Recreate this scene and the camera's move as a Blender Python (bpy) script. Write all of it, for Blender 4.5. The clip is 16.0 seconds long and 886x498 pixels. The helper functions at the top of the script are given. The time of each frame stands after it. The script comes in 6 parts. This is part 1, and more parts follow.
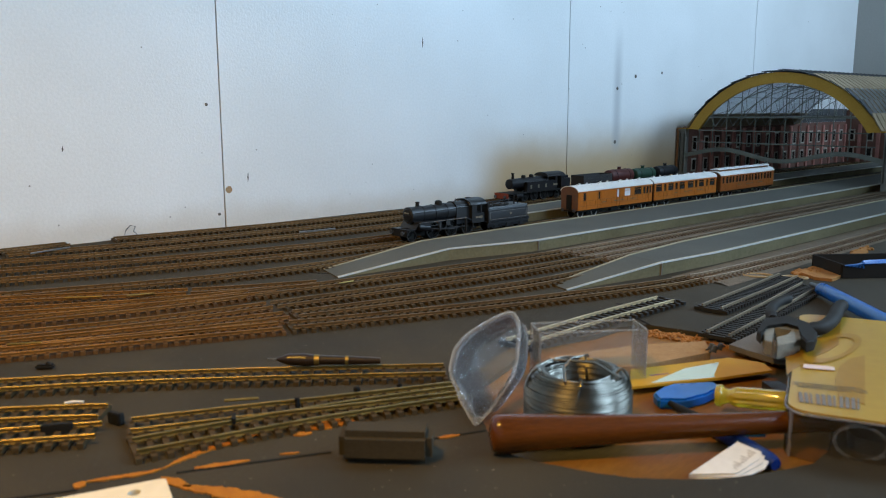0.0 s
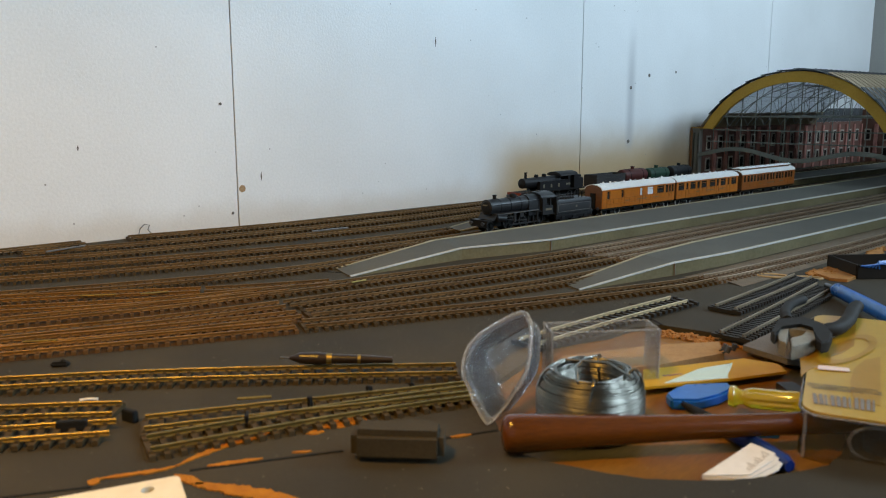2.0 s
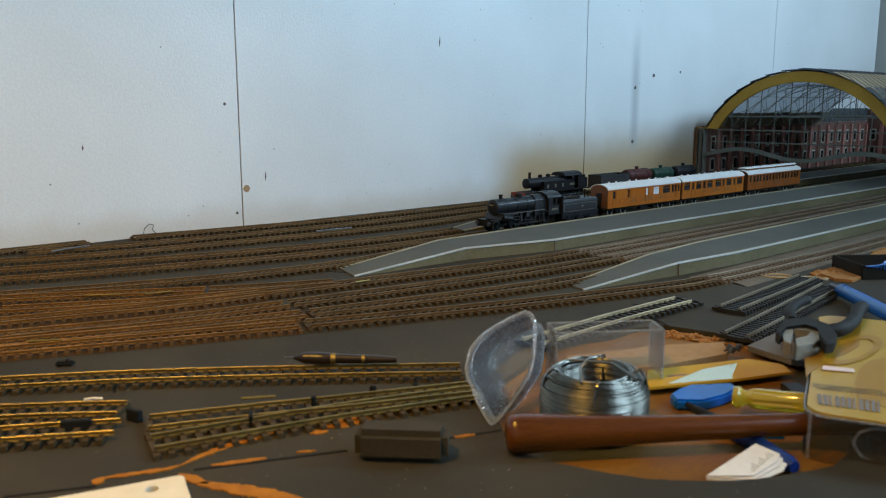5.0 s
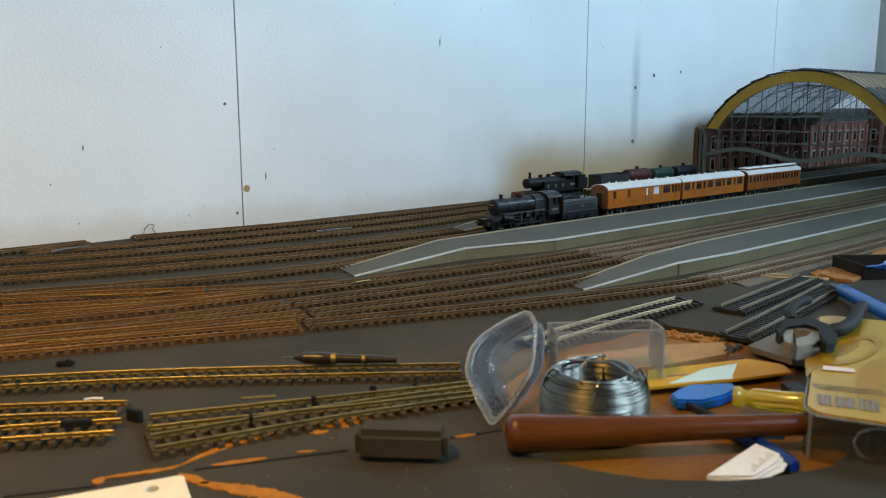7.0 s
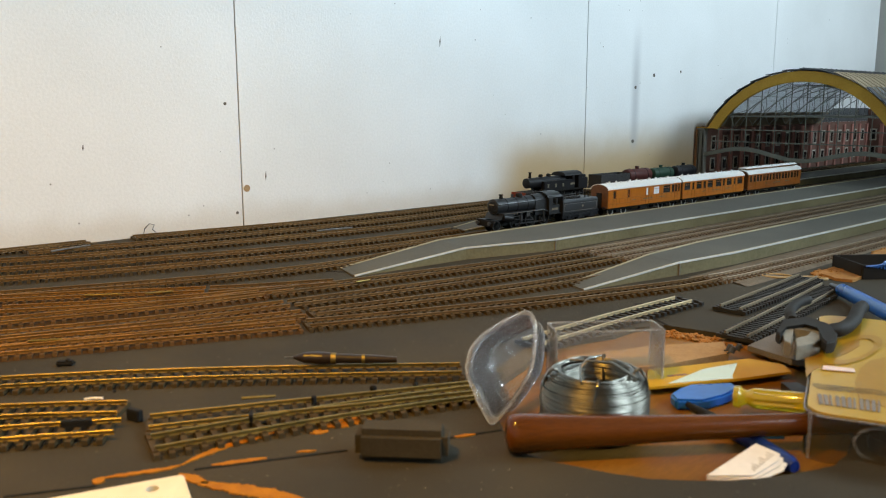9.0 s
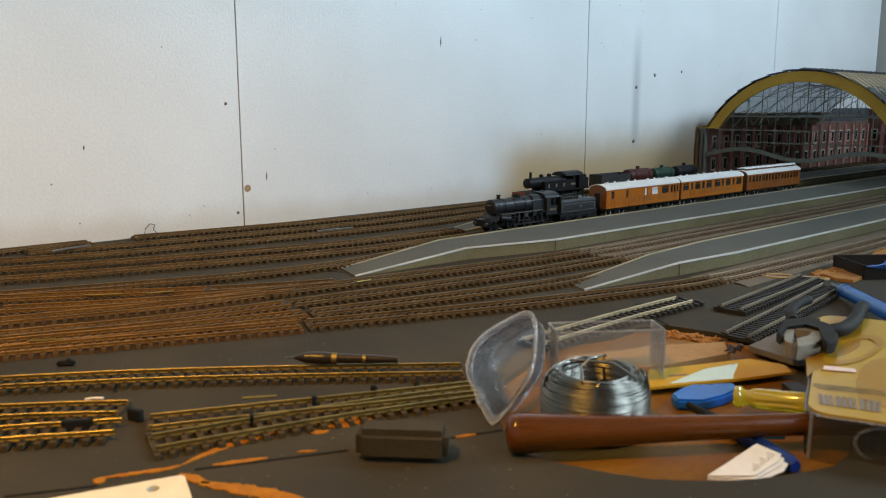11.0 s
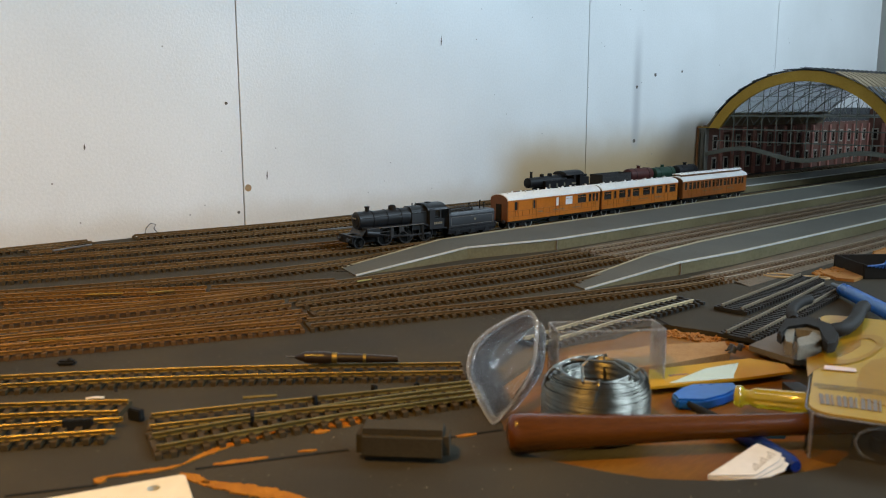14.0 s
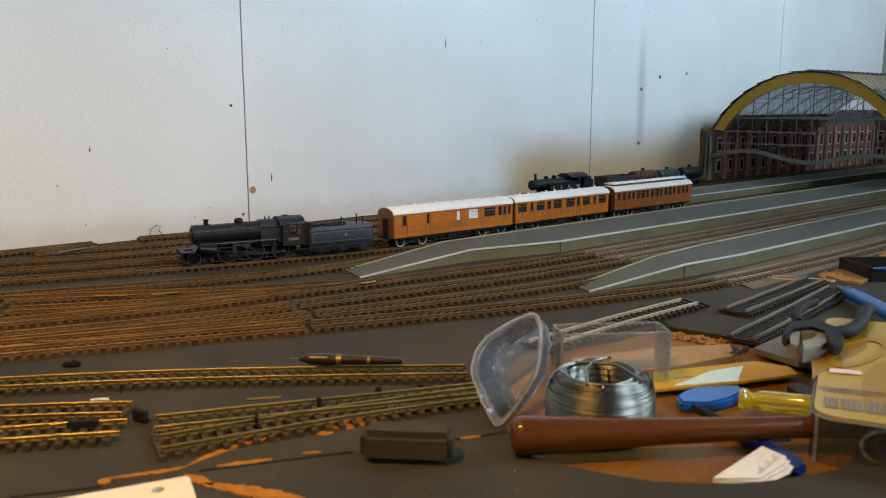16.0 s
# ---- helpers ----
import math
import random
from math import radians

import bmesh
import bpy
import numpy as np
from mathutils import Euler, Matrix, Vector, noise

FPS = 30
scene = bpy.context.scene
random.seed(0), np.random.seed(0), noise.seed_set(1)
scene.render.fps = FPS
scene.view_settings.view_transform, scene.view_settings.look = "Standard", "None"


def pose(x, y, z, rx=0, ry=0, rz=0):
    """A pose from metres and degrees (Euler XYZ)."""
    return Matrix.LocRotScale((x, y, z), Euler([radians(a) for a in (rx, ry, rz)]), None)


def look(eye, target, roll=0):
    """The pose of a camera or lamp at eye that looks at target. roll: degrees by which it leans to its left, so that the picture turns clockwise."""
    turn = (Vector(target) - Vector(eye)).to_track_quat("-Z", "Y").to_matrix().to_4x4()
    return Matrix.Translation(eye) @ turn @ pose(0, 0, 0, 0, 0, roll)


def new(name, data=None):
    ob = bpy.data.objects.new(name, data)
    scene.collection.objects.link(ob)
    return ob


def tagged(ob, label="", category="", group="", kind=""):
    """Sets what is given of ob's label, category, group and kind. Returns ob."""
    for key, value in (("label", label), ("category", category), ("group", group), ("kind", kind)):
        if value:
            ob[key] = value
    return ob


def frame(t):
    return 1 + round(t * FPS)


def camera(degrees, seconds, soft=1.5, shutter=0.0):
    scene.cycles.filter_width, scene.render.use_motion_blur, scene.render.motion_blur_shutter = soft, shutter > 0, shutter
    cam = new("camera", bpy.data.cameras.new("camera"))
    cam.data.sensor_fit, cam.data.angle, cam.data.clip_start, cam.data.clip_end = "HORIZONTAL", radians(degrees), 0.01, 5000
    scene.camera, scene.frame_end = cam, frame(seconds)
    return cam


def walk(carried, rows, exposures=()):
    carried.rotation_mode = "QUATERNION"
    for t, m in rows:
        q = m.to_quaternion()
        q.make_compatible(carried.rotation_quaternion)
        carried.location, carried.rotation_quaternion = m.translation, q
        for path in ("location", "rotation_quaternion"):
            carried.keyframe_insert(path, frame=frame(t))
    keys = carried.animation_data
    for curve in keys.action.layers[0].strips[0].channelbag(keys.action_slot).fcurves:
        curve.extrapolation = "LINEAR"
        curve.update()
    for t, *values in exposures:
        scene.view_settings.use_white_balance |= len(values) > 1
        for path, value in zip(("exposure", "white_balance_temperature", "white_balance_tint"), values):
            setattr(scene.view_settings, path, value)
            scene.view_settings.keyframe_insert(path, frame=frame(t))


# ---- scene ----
LENS = 56.99
cam = camera(LENS, 16.0, soft=1.08)
EYE_H, TILT, HEADING = 0.1758, 9.9075, -41.3585


def eye(yaw, lift):
    """The camera stays at one spot and turns a little; yaw to its left and lift, both in degrees."""
    return pose(0, 0, EYE_H, 90 - TILT + lift, 0, HEADING + yaw) @ pose(0, 0, 0, 0, 0, -0.108)


TURN = [(0, -1.004, .044), (.5, -.488, 0), (1, -.214, 0), (1.5, -.123, 0), (2, -.115, 0), (2.5, -.063, 0), (3, 0, 0), (3.5, .06, 0), (4, .119, 0),
        (6.5, .183, 0), (7, .183, 0), (9, .187, -.014), (11.5, .24, -.01), (12, .2, -.03), (12.5, .24, -.03), (13, .295, -.03), (13.5, .3, -.034),
        (14, .275, -.043), (14.5, .3, -.034), (15, .31, -.016), (15.5, .365, .016), (15.75, .45, .06), (16, .575, .107)]
cam.data.dof.use_dof, cam.data.dof.focus_distance, cam.data.dof.aperture_fstop = True, 1.20, 18.0
TONE = [(0, 0, 5650, 8), (0.5, 0, 5750, 9), (1.0, 0, 5850, 9), (1.5, 0, 6050, 9), (3.0, 0, 6250, 9), (3.5, -.08, 6100, 8), (4.0, -.26, 5650, 4), (5.2, -.10, 5650, 4), (6.5, .04, 5700, 4), (8.0, .10, 5850, 4), (8.5, .20, 6200, 7), (9.0, .31, 6700, 9),
        (10.2, .18, 6600, 9), (11.5, 0, 6350, 10), (12.5, 0, 6350, 10), (16, 0, 6300, 10)]
walk(cam, [(t, eye(a, b)) for t, a, b in TURN], TONE)

# ---- light: cool daylight from a low window in the east wall and a wide one behind, a warm bulb over the bench ----
world = bpy.data.worlds.new("world")
scene.world = world
world.use_nodes = True
wn = world.node_tree
sky = wn.nodes.new("ShaderNodeTexSky")
sky.sky_type, sky.sun_disc = "NISHITA", False
sky.sun_elevation, sky.sun_rotation = radians(35), radians(200)
wn.links.new(sky.outputs[0], wn.nodes["Background"].inputs[0])
wn.nodes["Background"].inputs[1].default_value = 0.1


def area(name, m, sx, sy, watts, colour):
    d = bpy.data.lights.new(name, "AREA")
    d.shape, d.size, d.size_y, d.energy, d.color = "RECTANGLE", sx, sy, watts, colour
    ob = new(name, d)
    ob.matrix_world = m
    return ob


area("window_daylight", look((2.835, -1.10, 1.45), (1.1, 0.90, 0.15)), 0.90, 0.80, 72, (0.66, 0.85, 1.0))
area("south_window_daylight", look((1.20, -2.52, 1.85), (0.9, 1.1, 0.30)), 1.5, 1.2, 50, (0.66, 0.85, 1.0))
bulb = bpy.data.lights.new("bench_lamp", "SPOT")
bulb.energy, bulb.color, bulb.shadow_soft_size = 41, (1.0, 0.51, 0.06), 0.04
bulb.spot_size, bulb.spot_blend = radians(80), 0.95
new("bench_lamp", bulb).matrix_world = look((-0.25, 0.24, 0.88), (0.25, 0.61, 0.0))


# ---- materials ----
def mat(name, a, b, rough=0.6, metal=0.0, fine=400, coarse=25, bump=0.15, depth=0.0004, mix=0.5, spots=None, coat=0.0, island=0.0):
    """Two tones mixed by coarse and fine noise, with relief; spots: (colour, scale, threshold)."""
    m = bpy.data.materials.new(name)
    m.use_nodes = True
    n, k = m.node_tree.nodes, m.node_tree.links
    p = n["Principled BSDF"]
    tc = n.new("ShaderNodeTexCoord")
    n1, n2 = n.new("ShaderNodeTexNoise"), n.new("ShaderNodeTexNoise")
    n1.inputs["Scale"].default_value, n1.inputs["Detail"].default_value = coarse, 5
    n2.inputs["Scale"].default_value, n2.inputs["Detail"].default_value = fine, 4
    for t in (n1, n2):
        k.new(tc.outputs["Object"], t.inputs["Vector"])
    add = n.new("ShaderNodeMath")
    add.operation = "MULTIPLY_ADD"
    k.new(n1.outputs[0], add.inputs[0])
    add.inputs[1].default_value = 1.3
    sub = n.new("ShaderNodeMath")
    sub.operation = "MULTIPLY_ADD"
    k.new(n2.outputs[0], sub.inputs[0])
    sub.inputs[1].default_value, sub.inputs[2].default_value = 0.9, -0.6 + (mix - 0.5)
    k.new(sub.outputs[0], add.inputs[2])
    last = add.outputs[0]
    if island:
        oi = n.new("ShaderNodeObjectInfo")
        gi = n.new("ShaderNodeNewGeometry")
        s1 = n.new("ShaderNodeMath")
        s1.operation = "ADD"
        k.new(oi.outputs["Random"], s1.inputs[0])
        k.new(gi.outputs["Random Per Island"], s1.inputs[1])
        s2 = n.new("ShaderNodeMath")
        s2.operation = "MULTIPLY_ADD"
        k.new(s1.outputs[0], s2.inputs[0])
        s2.inputs[1].default_value = island
        k.new(last, s2.inputs[2])
        last = s2.outputs[0]
    cr = n.new("ShaderNodeMix")
    cr.data_type = "RGBA"
    cr.clamp_factor = True
    k.new(last, cr.inputs["Factor"])
    cr.inputs["A"].default_value, cr.inputs["B"].default_value = (*a, 1), (*b, 1)
    out = cr.outputs["Result"]
    if spots:
        n3 = n.new("ShaderNodeTexNoise")
        n3.inputs["Scale"].default_value, n3.inputs["Detail"].default_value = spots[1], 6
        k.new(tc.outputs["Object"], n3.inputs["Vector"])
        mr = n.new("ShaderNodeMapRange")
        mr.inputs["From Min"].default_value, mr.inputs["From Max"].default_value = spots[2], spots[2] + 0.06
        k.new(n3.outputs[0], mr.inputs["Value"])
        c2 = n.new("ShaderNodeMix")
        c2.data_type = "RGBA"
        k.new(mr.outputs[0], c2.inputs["Factor"])
        k.new(out, c2.inputs["A"])
        c2.inputs["B"].default_value = (*spots[0], 1)
        out = c2.outputs["Result"]
    k.new(out, p.inputs["Base Color"])
    rr = n.new("ShaderNodeMapRange")
    rr.inputs["To Min"].default_value, rr.inputs["To Max"].default_value = max(rough - 0.1, 0.02), min(rough + 0.12, 1)
    k.new(n1.outputs[0], rr.inputs["Value"])
    k.new(rr.outputs[0], p.inputs["Roughness"])
    p.inputs["Metallic"].default_value = metal
    p.inputs["Coat Weight"].default_value = coat
    p.inputs["Specular IOR Level"].default_value = 0.5 if rough < 0.5 else 0.25
    if bump:
        bp = n.new("ShaderNodeBump")
        bp.inputs["Strength"].default_value, bp.inputs["Distance"].default_value = bump, depth
        k.new(n2.outputs[0], bp.inputs["Height"])
        k.new(bp.outputs[0], p.inputs["Normal"])
    return m


def wood_grain(name, a, b, rough, coat, stretch=(14, 260, 260)):
    m = mat(name, a, b, rough, fine=500, coarse=20, bump=0.25, coat=coat)
    n, k = m.node_tree.nodes, m.node_tree.links
    mp = n.new("ShaderNodeMapping")
    mp.inputs["Scale"].default_value = [s / 60 for s in stretch]
    tcn = n["Texture Coordinate"]
    k.new(tcn.outputs["Object"], mp.inputs["Vector"])
    for t in [q for q in n if q.bl_idname == "ShaderNodeTexNoise"]:
        k.new(mp.outputs[0], t.inputs["Vector"])
    return m


def film(name, haze=0.10, tint=(0.9, 0.92, 0.95), gloss=1.28, milky="ShaderNodeBsdfDiffuse"):
    """Thin clear plastic: mostly see-through, a little milky, glossy at a slant."""
    m = bpy.data.materials.new(name)
    m.use_nodes = True
    n, k = m.node_tree.nodes, m.node_tree.links
    out = n["Material Output"]
    n.remove(n["Principled BSDF"])
    clear, milk, shine = n.new("ShaderNodeBsdfTransparent"), n.new(milky), n.new("ShaderNodeBsdfGlossy")
    milk.inputs["Color"].default_value = (*tint, 1)
    shine.inputs["Roughness"].default_value = 0.07
    a, b = n.new("ShaderNodeMixShader"), n.new("ShaderNodeMixShader")
    nz = n.new("ShaderNodeTexNoise")
    nz.inputs["Scale"].default_value = 45
    mr = n.new("ShaderNodeMapRange")
    mr.inputs["To Min"].default_value, mr.inputs["To Max"].default_value = haze * 0.4, haze * 1.6
    k.new(nz.outputs[0], mr.inputs["Value"])
    k.new(mr.outputs[0], a.inputs[0])
    k.new(clear.outputs[0], a.inputs[1])
    k.new(milk.outputs[0], a.inputs[2])
    fr = n.new("ShaderNodeFresnel")
    fr.inputs["IOR"].default_value = gloss
    bp = n.new("ShaderNodeBump")
    bp.inputs["Strength"].default_value, bp.inputs["Distance"].default_value = 0.25, 0.002
    k.new(nz.outputs[0], bp.inputs["Height"])
    k.new(bp.outputs[0], shine.inputs["Normal"])
    k.new(bp.outputs[0], fr.inputs["Normal"])
    k.new(fr.outputs[0], b.inputs[0])
    k.new(a.outputs[0], b.inputs[1])
    k.new(shine.outputs[0], b.inputs[2])
    k.new(b.outputs[0], out.inputs["Surface"])
    return m


M_BOARD = mat("dark_trackbed_paint", (0.017, 0.0140, 0.0080), (0.058, 0.047, 0.028), 0.78, fine=1100, coarse=13, bump=0.6, spots=((0.15, 0.13, 0.095), 420, 0.68))
M_PLY = wood_grain("bare_plywood", (0.100, 0.040, 0.003), (0.25, 0.110, 0.011), 0.55, 0.0, (16, 110, 110))
M_TORN = mat("torn_orange_fibre", (0.26, 0.088, 0.004), (0.46, 0.180, 0.010), 0.9, fine=900, coarse=120, bump=0.9, depth=0.001)
M_SEAM = mat("dark_sheet_seam", (0.006, 0.005, 0.004), (0.014, 0.012, 0.009), 0.95)
M_CORK = mat("torn_cork", (0.22, 0.088, 0.018), (0.42, 0.205, 0.058), 0.9, fine=350, coarse=90, bump=0.8, depth=0.001)
M_BALLAST = mat("sandy_ballast", (0.10, 0.078, 0.052), (0.20, 0.16, 0.115), 0.9, fine=900, coarse=40, bump=0.9, depth=0.001)
M_SLEEPER = mat("brown_sleeper", (0.018, 0.0115, 0.0045), (0.055, 0.035, 0.012), 0.7, fine=500, coarse=60, bump=0.3, island=0.35)
M_SLEEPER_BLACK = mat("black_plastic_sleeper", (0.012, 0.012, 0.012), (0.03, 0.028, 0.026), 0.5, fine=500, coarse=60, bump=0.2)
M_RAIL = mat("brown_rail", (0.100, 0.055, 0.018), (0.215, 0.127, 0.046), 0.40, 0.5, fine=500, coarse=30, bump=0.2)
M_RAIL_RUST = mat("rusty_rail", (0.125, 0.060, 0.013), (0.26, 0.132, 0.030), 0.42, 0.4, fine=500, coarse=30, bump=0.25)
M_SLEEPER_RUST = mat("rust_stained_sleeper", (0.036, 0.019, 0.006), (0.100, 0.050, 0.014), 0.75, fine=500, coarse=60, bump=0.3, island=0.35)
M_RUSTDUST = mat("rust_dust", (0.028, 0.016, 0.006), (0.072, 0.038, 0.013), 0.9, fine=900, coarse=70, bump=0.6)
M_RAIL_BRASS = mat("tarnished_rail", (0.15, 0.108, 0.028), (0.35, 0.26, 0.082), 0.42, 0.85, fine=300, coarse=30, bump=0.15)
M_RAIL_DULL = mat("dull_grey_brown_rail", (0.13, 0.10, 0.062), (0.24, 0.185, 0.115), 0.5, 0.3, fine=300, coarse=30, bump=0.15)
M_RAIL_NICKEL = mat("nickel_silver_rail", (0.34, 0.26, 0.14), (0.50, 0.40, 0.235), 0.45, 0.6, fine=300, coarse=30, bump=0.1)
M_PLATFORM = mat("grey_platform_top", (0.058, 0.058, 0.049), (0.115, 0.114, 0.098), 0.75, fine=700, coarse=14, bump=0.25)
M_PLATSIDE = mat("olive_platform_face", (0.105, 0.088, 0.042), (0.19, 0.165, 0.09), 0.75, fine=300, coarse=18, bump=0.25)
M_PLATEDGE = mat("cream_platform_edge", (0.22, 0.19, 0.11), (0.38, 0.34, 0.23), 0.7, fine=300, coarse=25, bump=0.2)
M_WHITELINE = mat("white_platform_line", (0.36, 0.36, 0.34), (0.62, 0.62, 0.60), 0.6, fine=300, coarse=20, bump=0.1)
M_BLACK = mat("weathered_black", (0.004, 0.004, 0.005), (0.012, 0.012, 0.014), 0.5, fine=500, coarse=60, bump=0.15)
M_BLACKDULL = mat("sooty_black", (0.004, 0.004, 0.004), (0.013, 0.012, 0.010), 0.75, fine=500, coarse=60, bump=0.2)
M_STEEL = mat("dull_steel", (0.22, 0.21, 0.20), (0.42, 0.41, 0.40), 0.35, 0.9, fine=300, coarse=40, bump=0.1)
M_STEELDARK = mat("dark_oiled_steel", (0.06, 0.06, 0.062), (0.14, 0.14, 0.145), 0.38, 0.85, fine=500, coarse=40, bump=0.15)
M_TEAKBEAD = mat("teak_beading", (0.20, 0.062, 0.006), (0.31, 0.100, 0.012), 0.4, fine=250, coarse=30, bump=0.1)
M_TEAK = mat("varnished_teak", (0.36, 0.098, 0.005), (0.52, 0.165, 0.010), 0.32, fine=250, coarse=30, bump=0.1, coat=0.3)
# teak of ends and clerestory sides, shade mixed into the colour
M_TEAKDARK = mat("shaded_teak_end", (0.085, 0.035, 0.010), (0.17, 0.07, 0.02), 0.4, fine=250, coarse=30, bump=0.1)
# same varnish as M_TEAK, darkened to hold the third coach's shade
M_TEAKSHADED = mat("teak_with_painted_shade", (0.20, 0.055, 0.005), (0.34, 0.100, 0.010), 0.35, fine=250, coarse=30, bump=0.1, coat=0.2)
M_ROOF = mat("white_coach_roof", (0.62, 0.62, 0.60), (0.82, 0.82, 0.80), 0.5, fine=300, coarse=20, bump=0.05)
M_PANE = mat("dark_coach_glass", (0.015, 0.013, 0.012), (0.03, 0.028, 0.026), 0.08, fine=100, coarse=20, bump=0.0)
M_PANEWHITE = mat("whitened_coach_glass", (0.62, 0.63, 0.66), (0.8, 0.8, 0.82), 0.25, fine=100, coarse=20, bump=0.0)
M_WHEELRIM = mat("bright_wheel_rim", (0.55, 0.53, 0.50), (0.78, 0.76, 0.72), 0.3, 0.25, fine=100, coarse=20, bump=0.0)
M_OCHRE = mat("ochre_arch_paint", (0.42, 0.225, 0.02), (0.58, 0.34, 0.05), 0.6, fine=300, coarse=20, bump=0.2)
M_GIRDER = mat("grey_green_ironwork", (0.13, 0.135, 0.115), (0.22, 0.225, 0.19), 0.65, fine=300, coarse=25, bump=0.2)
M_BRICK = mat("red_printed_brick", (0.13, 0.068, 0.050), (0.25, 0.128, 0.098), 0.8, fine=600, coarse=40, bump=0.3)
M_STATIONROOF = mat("grey_brown_roof_card", (0.24, 0.185, 0.115), (0.40, 0.32, 0.215), 0.8, fine=300, coarse=18, bump=0.3)
M_ROOFDARK = mat("dark_slate_card", (0.05, 0.052, 0.055), (0.11, 0.112, 0.115), 0.75, fine=300, coarse=25, bump=0.3)


# ---- mesh helpers ----
def box(bm, x0, x1, y0, y1, z0, z1, bevel=0.0):
    r = bmesh.ops.create_cube(bm, size=1, matrix=Matrix.Translation(((x0 + x1) / 2, (y0 + y1) / 2, (z0 + z1) / 2)) @ Matrix.Diagonal((x1 - x0, y1 - y0, z1 - z0, 1)))
    if bevel:
        es = list({e for v in r["verts"] for e in v.link_edges})
        bmesh.ops.bevel(bm, geom=es, offset=bevel, segments=2, affect="EDGES")


def rod(bm, p0, p1, r0, r1=None, seg=12, caps=True):
    p0, p1 = Vector(p0), Vector(p1)
    d = p1 - p0
    m = Matrix.Translation((p0 + p1) / 2) @ d.to_track_quat("Z", "Y").to_matrix().to_4x4()
    bmesh.ops.create_cone(bm, cap_ends=caps, segments=seg, radius1=r0, radius2=r0 if r1 is None else r1, depth=d.length, matrix=m)


def ball(bm, c, r, sx=1, sy=1, sz=1, u=14, v=8):
    bmesh.ops.create_uvsphere(bm, u_segments=u, v_segments=v, radius=1, matrix=Matrix.Translation(c) @ Matrix.Diagonal((r * sx, r * sy, r * sz, 1)))


def prism(bm, outline, lo, hi, axis="z"):
    """A solid over a closed outline of 2D points between lo and hi along an axis."""
    def p3(a, b, c):
        return {"z": (a, b, c), "x": (c, a, b), "y": (a, c, b)}[axis]
    low = [bm.verts.new(p3(a, b, lo)) for a, b in outline]
    high = [bm.verts.new(p3(a, b, hi)) for a, b in outline]
    n = len(outline)
    bm.faces.new(low[::-1])
    bm.faces.new(high)
    for i in range(n):
        bm.faces.new((low[i], low[(i + 1) % n], high[(i + 1) % n], high[i]))


def tube(bm, pts, r, seg=8, closed=False):
    """A round wire along points."""
    pts = [Vector(p) for p in pts]
    n = len(pts)
    rings = []
    for i, p in enumerate(pts):
        a = pts[i - 1] if (i or closed) else p
        b = pts[(i + 1) % n] if (i < n - 1 or closed) else p
        t = (b - a).normalized()
        s = t.cross(Vector((0, 0, 1)) if abs(t.z) < 0.9 else Vector((1, 0, 0))).normalized()
        u = s.cross(t)
        rr = r[i] if isinstance(r, (list, tuple)) else r
        rings.append([bm.verts.new(p + (s * math.cos(q) + u * math.sin(q)) * rr) for q in (2 * math.pi * j / seg for j in range(seg))])
    for i in range(n if closed else n - 1):
        a, b = rings[i], rings[(i + 1) % n]
        for j in range(seg):
            bm.faces.new((a[j], a[(j + 1) % seg], b[(j + 1) % seg], b[j]))
    if not closed:
        bm.faces.new(rings[0][::-1])
        bm.faces.new(rings[-1])


def mesh_of(name, bm, material, smooth=True):
    bmesh.ops.recalc_face_normals(bm, faces=bm.faces)
    me = bpy.data.meshes.new(name)
    bm.to_mesh(me)
    bm.free()
    me.materials.append(material)
    if smooth:
        for poly in me.polygons:
            poly.use_smooth = True
        me.set_sharp_from_angle(angle=radians(38))
    return me


def part(name, bm, material, parent=None, label="", smooth=True):
    ob = new(name, mesh_of(name, bm, material, smooth))
    ob.parent = parent
    if label:
        ob["label"] = label
    return ob


def thing(name, label, category, group="", kind="", at=None):
    ob = new(name)
    ob.empty_display_size = 0.02
    if at is not None:
        ob.matrix_world = at
    return tagged(ob, label, category, group, kind)


def solid(name, bm, material, label, category, group="", kind="", at=None, smooth=True):
    """A thing of one mesh."""
    ob = part(name, bm, material, None, "", smooth)
    if at is not None:
        ob.matrix_world = at
    return tagged(ob, label, category, group, kind)


def B():
    return bmesh.new()


# ---- the room ----
WALL_Y, CORNER_X, FLOOR_Z, CEIL_Z = 1.104, 2.81, -0.95, 2.75


